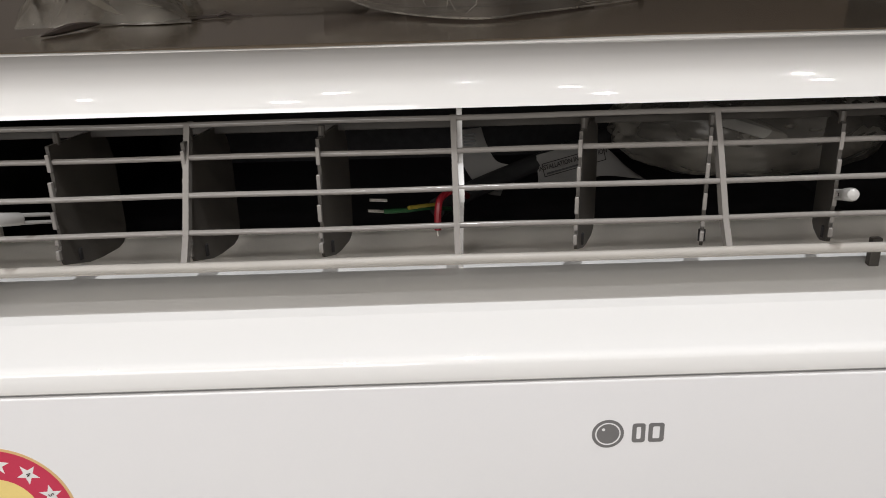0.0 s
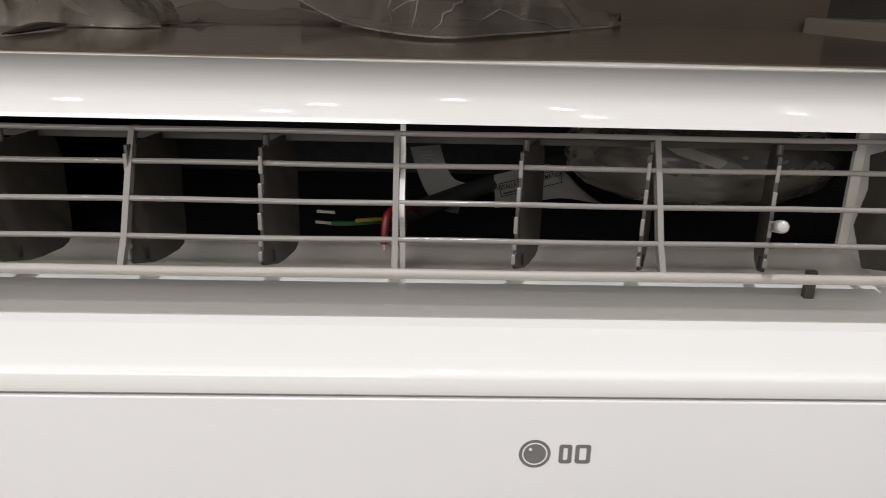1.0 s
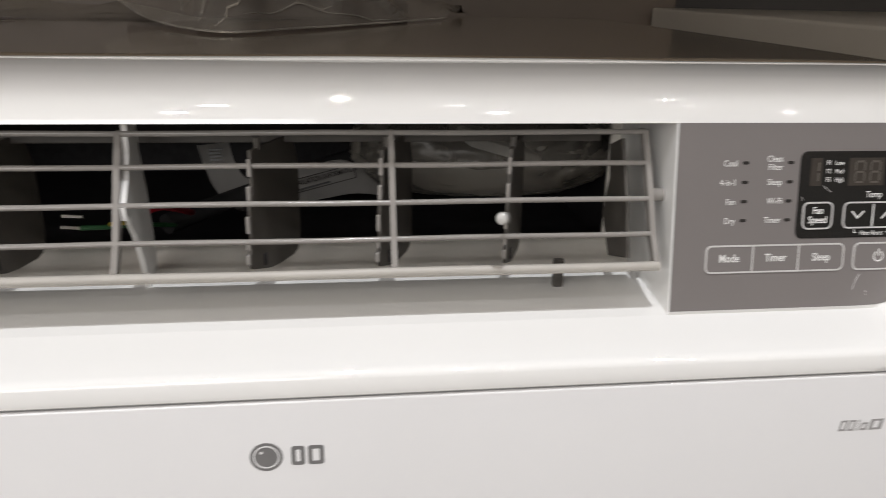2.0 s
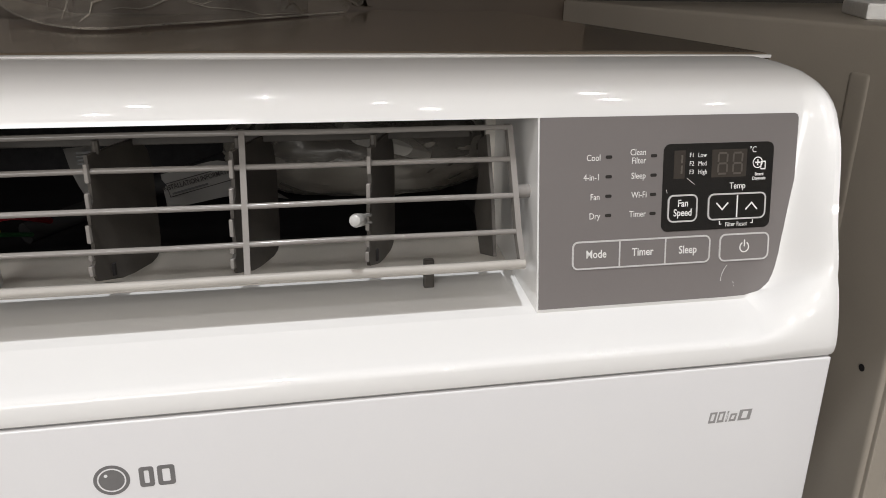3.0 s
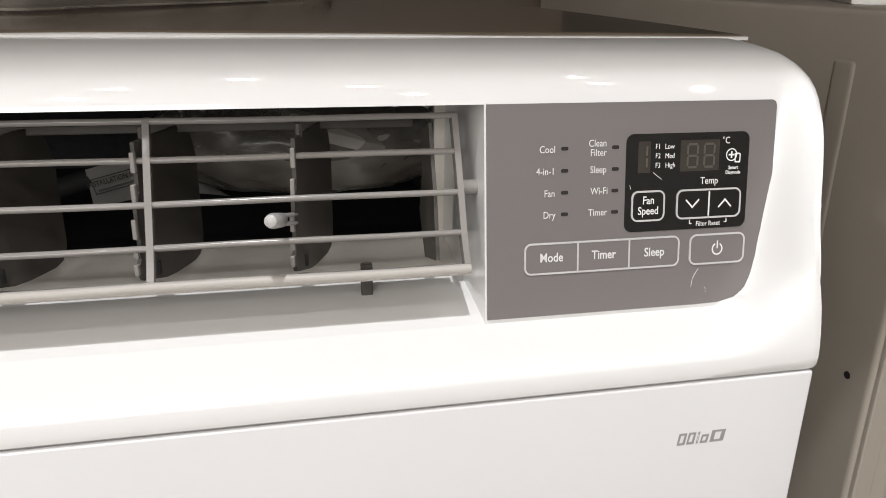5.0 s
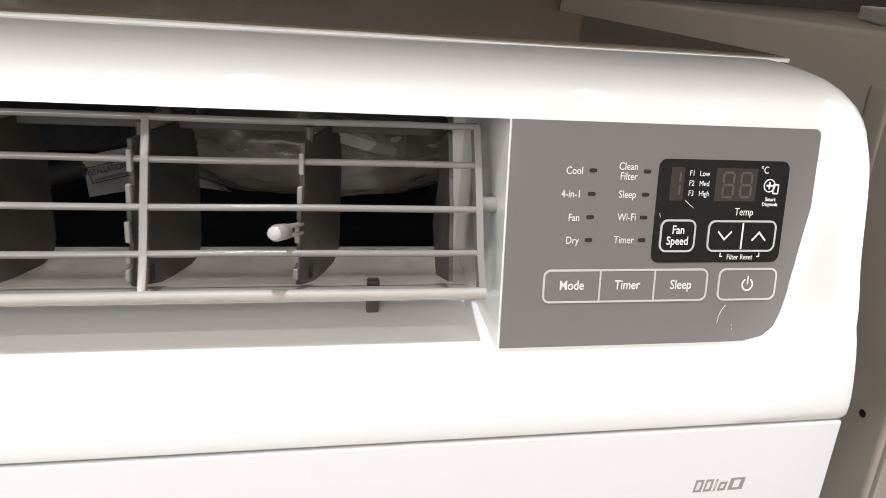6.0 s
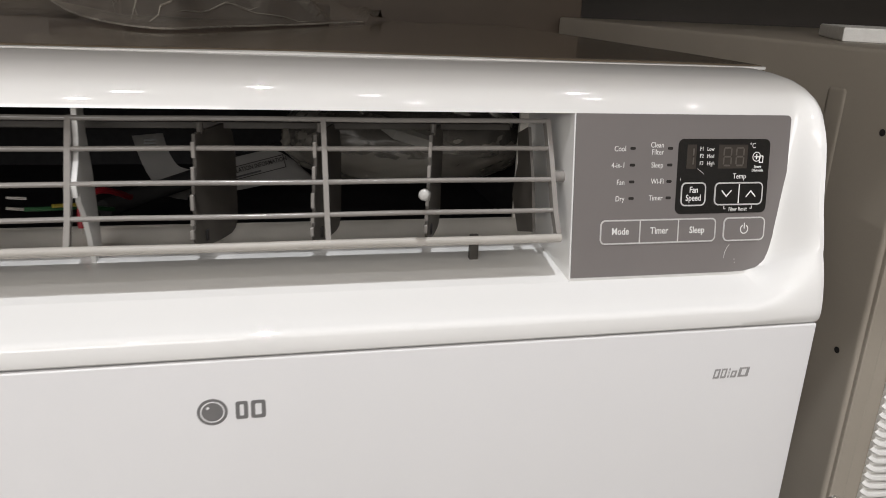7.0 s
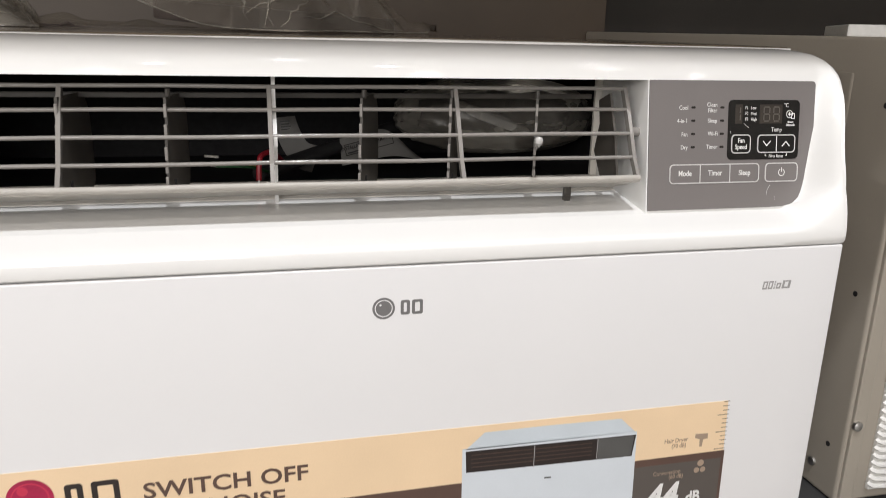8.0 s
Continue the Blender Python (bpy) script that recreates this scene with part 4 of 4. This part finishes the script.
def curled_sheet(x0, x1, y0, y1, lift, seed, name, label, parent, mat):
    """A sheet of paper with one raised, curling edge."""
    bm = bmesh.new()
    rows = []
    for i in range(21):
        u = i / 20
        rows.append([bm.verts.new((x0 + (x1 - x0) * u, y0 + (y1 - y0) * w, TOPZ + 0.0015 + lift * w ** 1.5 * (1 - u) ** 0.8 + 0.012 * max(0, noise.noise(Vector((u * 4, w * 3, seed)))) * w)) for w in [k / 8 for k in range(9)]])
    for a, b in zip(rows, rows[1:]):
        for k in range(8):
            bm.faces.new((a[k], a[k + 1], b[k + 1], b[k]))
    bmesh.ops.solidify(bm, geom=bm.faces[:], thickness=0.0005)
    return part(name, bm, mat, parent, label, True)


def film_bag(parent):
    """A thin bag slumped towards the front: a low pointed corner, a welded edge, sharp folds that fan out from the corner."""
    front = spline([(-0.20, 0.50, 0.030), (-0.16, 0.43, 0.016), (-0.115, 0.345, 0.004), (-0.05, 0.245, 0.0012), (0.0, 0.295, 0.0015), (0.06, 0.39, 0.001), (0.13, 0.51, 0.001)], 60)
    tip = Vector((-0.05, 0.245, 0))
    fans = [(0.10, 0.0035), (0.42, 0.005), (0.62, 0.003), (0.95, 0.006), (1.25, 0.004), (1.48, 0.007), (1.66, 0.0045), (1.95, 0.005), (2.3, 0.004)]
    bm = bmesh.new()
    rows = []

    def lay(u, v):
        p = front[u]
        back = 0.20 - 0.05 * (u / 59)
        q = Vector((p.x + 0.05 * v, p.y + back * v, 0))
        rise = 0.085 * (1 - 0.97 * smoothstep(26, 57, u)) * math.sin(min(1.0, v * 1.15) * math.pi / 2) ** 0.8
        d = q - tip
        ang, dist = math.atan2(d.y, d.x), d.length
        crease = sum(a * max(0.0, 1 - abs(ang - g - 0.12 * math.sin(dist * 30 + g * 9)) / 0.05) * 1.5 for g, a in fans) * smoothstep(0.0, 0.05, dist)
        wob = (1 - 0.93 * smoothstep(38, 56, u)) * 0.0065 * (1 - 3 * abs(noise.noise(Vector((q.x * 22, q.y * 15, 4.2))))) + 0.002 * noise.noise(q * 60)
        return Vector((q.x, q.y, TOPZ + p.z * (1 - v * 0.3) + rise + (crease + wob) * min(1, v * 6)))
    for u in range(60):
        rows.append([bm.verts.new(lay(u, v / 44)) for v in range(45)])
    for a, b in zip(rows, rows[1:]):
        for k in range(44):
            bm.faces.new((a[k], b[k], b[k + 1], a[k + 1]))
    part("bag_film", bm, M_FILM, parent, "", True)
    part("welded_edge", tube([Vector((p.x, p.y, TOPZ + p.z + 0.0009)) for p in front], 0.0008, 5), M_FILM_FOLD, parent, "", True)
    for u, u2, v0, v1, r in ((27, 26, 0.01, 0.42, 0.0011), (28, 24, 0.01, 0.30, 0.0008), (25, 20, 0.02, 0.34, 0.0009), (24, 31, 0.05, 0.17, 0.0007), (29, 33, 0.01, 0.16, 0.0009), (14, 20, 0.04, 0.22, 0.0008), (20, 25, 0.22, 0.05, 0.0007), (32, 42, 0.04, 0.12, 0.0007), (38, 52, 0.10, 0.04, 0.0006), (12, 9, 0.10, 0.50, 0.0009), (34, 36, 0.15, 0.5, 0.0008)):
        line = [lay(round(u + (u2 - u) * k / 7), v0 + (v1 - v0) * k / 7) + Vector((0, -0.0006, 0.0008 + 0.0006 * math.sin(k * 2.1 + u))) for k in range(8)]
        part("fold", tube(line, [max(0.0002, r * math.sin(math.pi * (k + 0.6) / 8.2)) for k in range(8)], 5), M_FILM_FOLD, parent)


bag = thing("manual_bag", (0.02, 0.5, TOPZ), "clear crumpled plastic bag holding printed manuals", "plastic bag")
film_bag(bag)
bm = box(-0.120, 0.120, -0.08, 0.08, 0, 0.022, 0.003)
bmesh.ops.transform(bm, matrix=pose(-0.045, 0.560, TOPZ + 0.003, 3, 2, 35), verts=bm.verts)
part("manual", bm, M_BOOK, bag, "printed paper manual")
wrap = thing("wrapping_film", (-0.3, 0.5, TOPZ), "crumpled plastic wrapping with a folded white sheet", "plastic wrap")
draped_bag((-0.335, 0.40, TOPZ), (0.060, 0.10, 0.034), 12, 7, wrap, M_FILM_DIM, 0.009)
curled_sheet(-0.326, -0.276, 0.318, 0.385, 0.034, 2, "folded_sheet", "folded white sheet", wrap, M_PAPER)
curled_sheet(-0.322, -0.135, 0.425, 0.62, 0.008, 5, "flat_film", "thin film lying flat", wrap, M_FILM_DIM)


def pointed_fold(points, widths, mat):
    """A fold of film that tapers to a point, with dark edges."""
    line = spline(points, 14)
    half = [w.x for w in spline([(w, 0, 0) for w in widths], 14)]
    bm = bmesh.new()
    rows = [[bm.verts.new(p + Vector((0, 0.35 * k * h, k * h + (0.25 * h if k == 0 else 0)))) for k in (-1, 0, 1)] for p, h in zip(line, half)]
    for a, b in zip(rows, rows[1:]):
        for k in range(2):
            bm.faces.new((a[k], b[k], b[k + 1], a[k + 1]))
    bmesh.ops.solidify(bm, geom=bm.faces[:], thickness=0.0003)
    part("film_fold", bm, mat, wrap, "grey fold of film with dark edges", True)
    for k in (-1, 1):
        part("fold_edge", tube([p + Vector((0, 0.35 * k * h - 0.0006, k * h)) for p, h in zip(line, half)], 0.0007, 5), M_BOOK, wrap)


pointed_fold([(-0.395, 0.43, TOPZ + 0.026), (-0.36, 0.42, TOPZ + 0.018), (-0.325, 0.41, TOPZ + 0.0115), (-0.286, 0.400, TOPZ + 0.0065)], (0.0030, 0.0055, 0.0042, 0.0003), M_FILM_FOLD)
pointed_fold([(-0.352, 0.350, TOPZ + 0.034), (-0.340, 0.345, TOPZ + 0.022), (-0.326, 0.342, TOPZ + 0.013), (-0.312, 0.338, TOPZ + 0.006)], (0.0040, 0.0045, 0.0035, 0.0004), M_FILM_FOLD)
# dark rods draw the shade gap under the sheet and film edges
part("shade_gap", tube(spline([(-0.309, 0.196, TOPZ + 0.0008), (-0.312, 0.250, TOPZ + 0.0030), (-0.318, 0.310, TOPZ + 0.0020)], 12), [0.0003, 0.0009, 0.0016, 0.0022, 0.0026, 0.0028, 0.0027, 0.0024, 0.0019, 0.0013, 0.0008, 0.0003], 6), M_BOOK, wrap)
part("shade_gap", tube(spline([(-0.318, 0.322, TOPZ + 0.0010), (-0.290, 0.352, TOPZ + 0.0016), (-0.258, 0.382, TOPZ + 0.0014), (-0.228, 0.408, TOPZ + 0.0006)], 14), [0.0003 + 0.0011 * math.sin(math.pi * k / 13) for k in range(14)], 5), M_BOOK, wrap)
part("shade_gap", tube([(-0.252, 0.384, TOPZ + 0.0020), (-0.247, 0.389, TOPZ + 0.0042), (-0.242, 0.394, TOPZ + 0.0022)], [0.0006, 0.0016, 0.0005], 6), M_BOOK, wrap)
for seed in range(9):
    a = Vector((-0.375 + 0.012 * seed, 0.315 + 0.014 * (seed % 4), TOPZ + 0.014 + 0.006 * (seed % 3)))
    b = a + Vector((0.03 * math.sin(seed * 2.3), 0.035, 0.022 * math.cos(seed * 1.7)))
    part("fold", tube(spline([a, (a + b) / 2 + Vector((0.003, 0, 0.004)), b], 7), [0.0002, 0.0006, 0.0009, 0.0009, 0.0007, 0.0005, 0.0002], 5), M_FILM_FOLD, wrap)

# ---- the machine beside it ----
nb = thing("steel_cased_machine", (0.75, 0.4, BASE), "cream steel-cased machine with louvred white side grille", "machine")
NX, NY, NZ = 0.464, 0.118, 1.1142
part("casing", box(NX, NX + 0.55, NY, 0.80, BASE + 0.001, NZ, 0.004, 3), M_NEIGHBOUR, nb, "cream powder-coated steel casing", True)
part("corner_flange", box(NX + 0.003, NX + 0.018, NY - 0.0035, NY + 0.002, BASE + 0.004, NZ - 0.02, 0.0015), M_NEIGHBOUR, nb)
bm = box(NX - 0.0010, NX + 0.012, 0.184, 0.208, 0.87, 1.084, 0.0058, 5)
part("pressed_rib", bm, M_NEIGHBOUR, nb, "", True)
for y, z in ((0.142, 1.056), (0.138, 0.882), (0.138, 0.724)):
    part("hole", tube([(NX - 0.0004, y, z), (NX + 0.003, y, z)], 0.0027, 14), M_BLACK, nb)
for y, z in ((0.154, 0.695),):
    part("screw", tube([(NX, y, z), (NX - 0.0022, y, z), (NX - 0.0034, y, z)], [0.0048, 0.0044, 0.0024], 12), M_STEEL, nb, "", True)
part("screw", tube([(NX + 0.007, NY - 0.003, 0.7555), (NX + 0.007, NY - 0.006, 0.7555), (NX + 0.007, NY - 0.0075, 0.7555)], [0.0052, 0.0048, 0.0026], 12), M_STEEL, nb, "", True)
part("grille_backing", box(NX + 0.034, NX + 0.545, NY - 0.004, NY + 0.001, 0.682, 1.0, 0.001), M_WHITEFIN, nb, "white plastic grille panel")
for k in range(38):
    z = 0.688 + 0.0080 * k
    part("fin", tube(spline([(NX + 0.034, NY - 0.002, z + 0.002), (NX + 0.046, NY - 0.0060, z - 0.001), (NX + 0.12, NY - 0.0070, z), (NX + 0.28, NY - 0.0070, z), (NX + 0.53, NY - 0.0055, z)], 12), 0.0030, 6), M_WHITEFIN, nb, "", True)
for gx in (0.105, 0.235, 0.365):
    part("grille_rib", box(NX + gx, NX + gx + 0.005, NY - 0.0115, NY - 0.003, 0.684, 0.998, 0.001), M_WHITEFIN, nb)
bm = box(0, 0.26, 0, 0.17, 0, 0.0125, 0.002)
bmesh.ops.transform(bm, matrix=pose(0.525, 0.275, NZ, 0, 0, -32), verts=bm.verts)
board = tagged(part("foam_slab", bm, M_FOAM), "white foam packing slab lying on the steel casing", "packing foam")
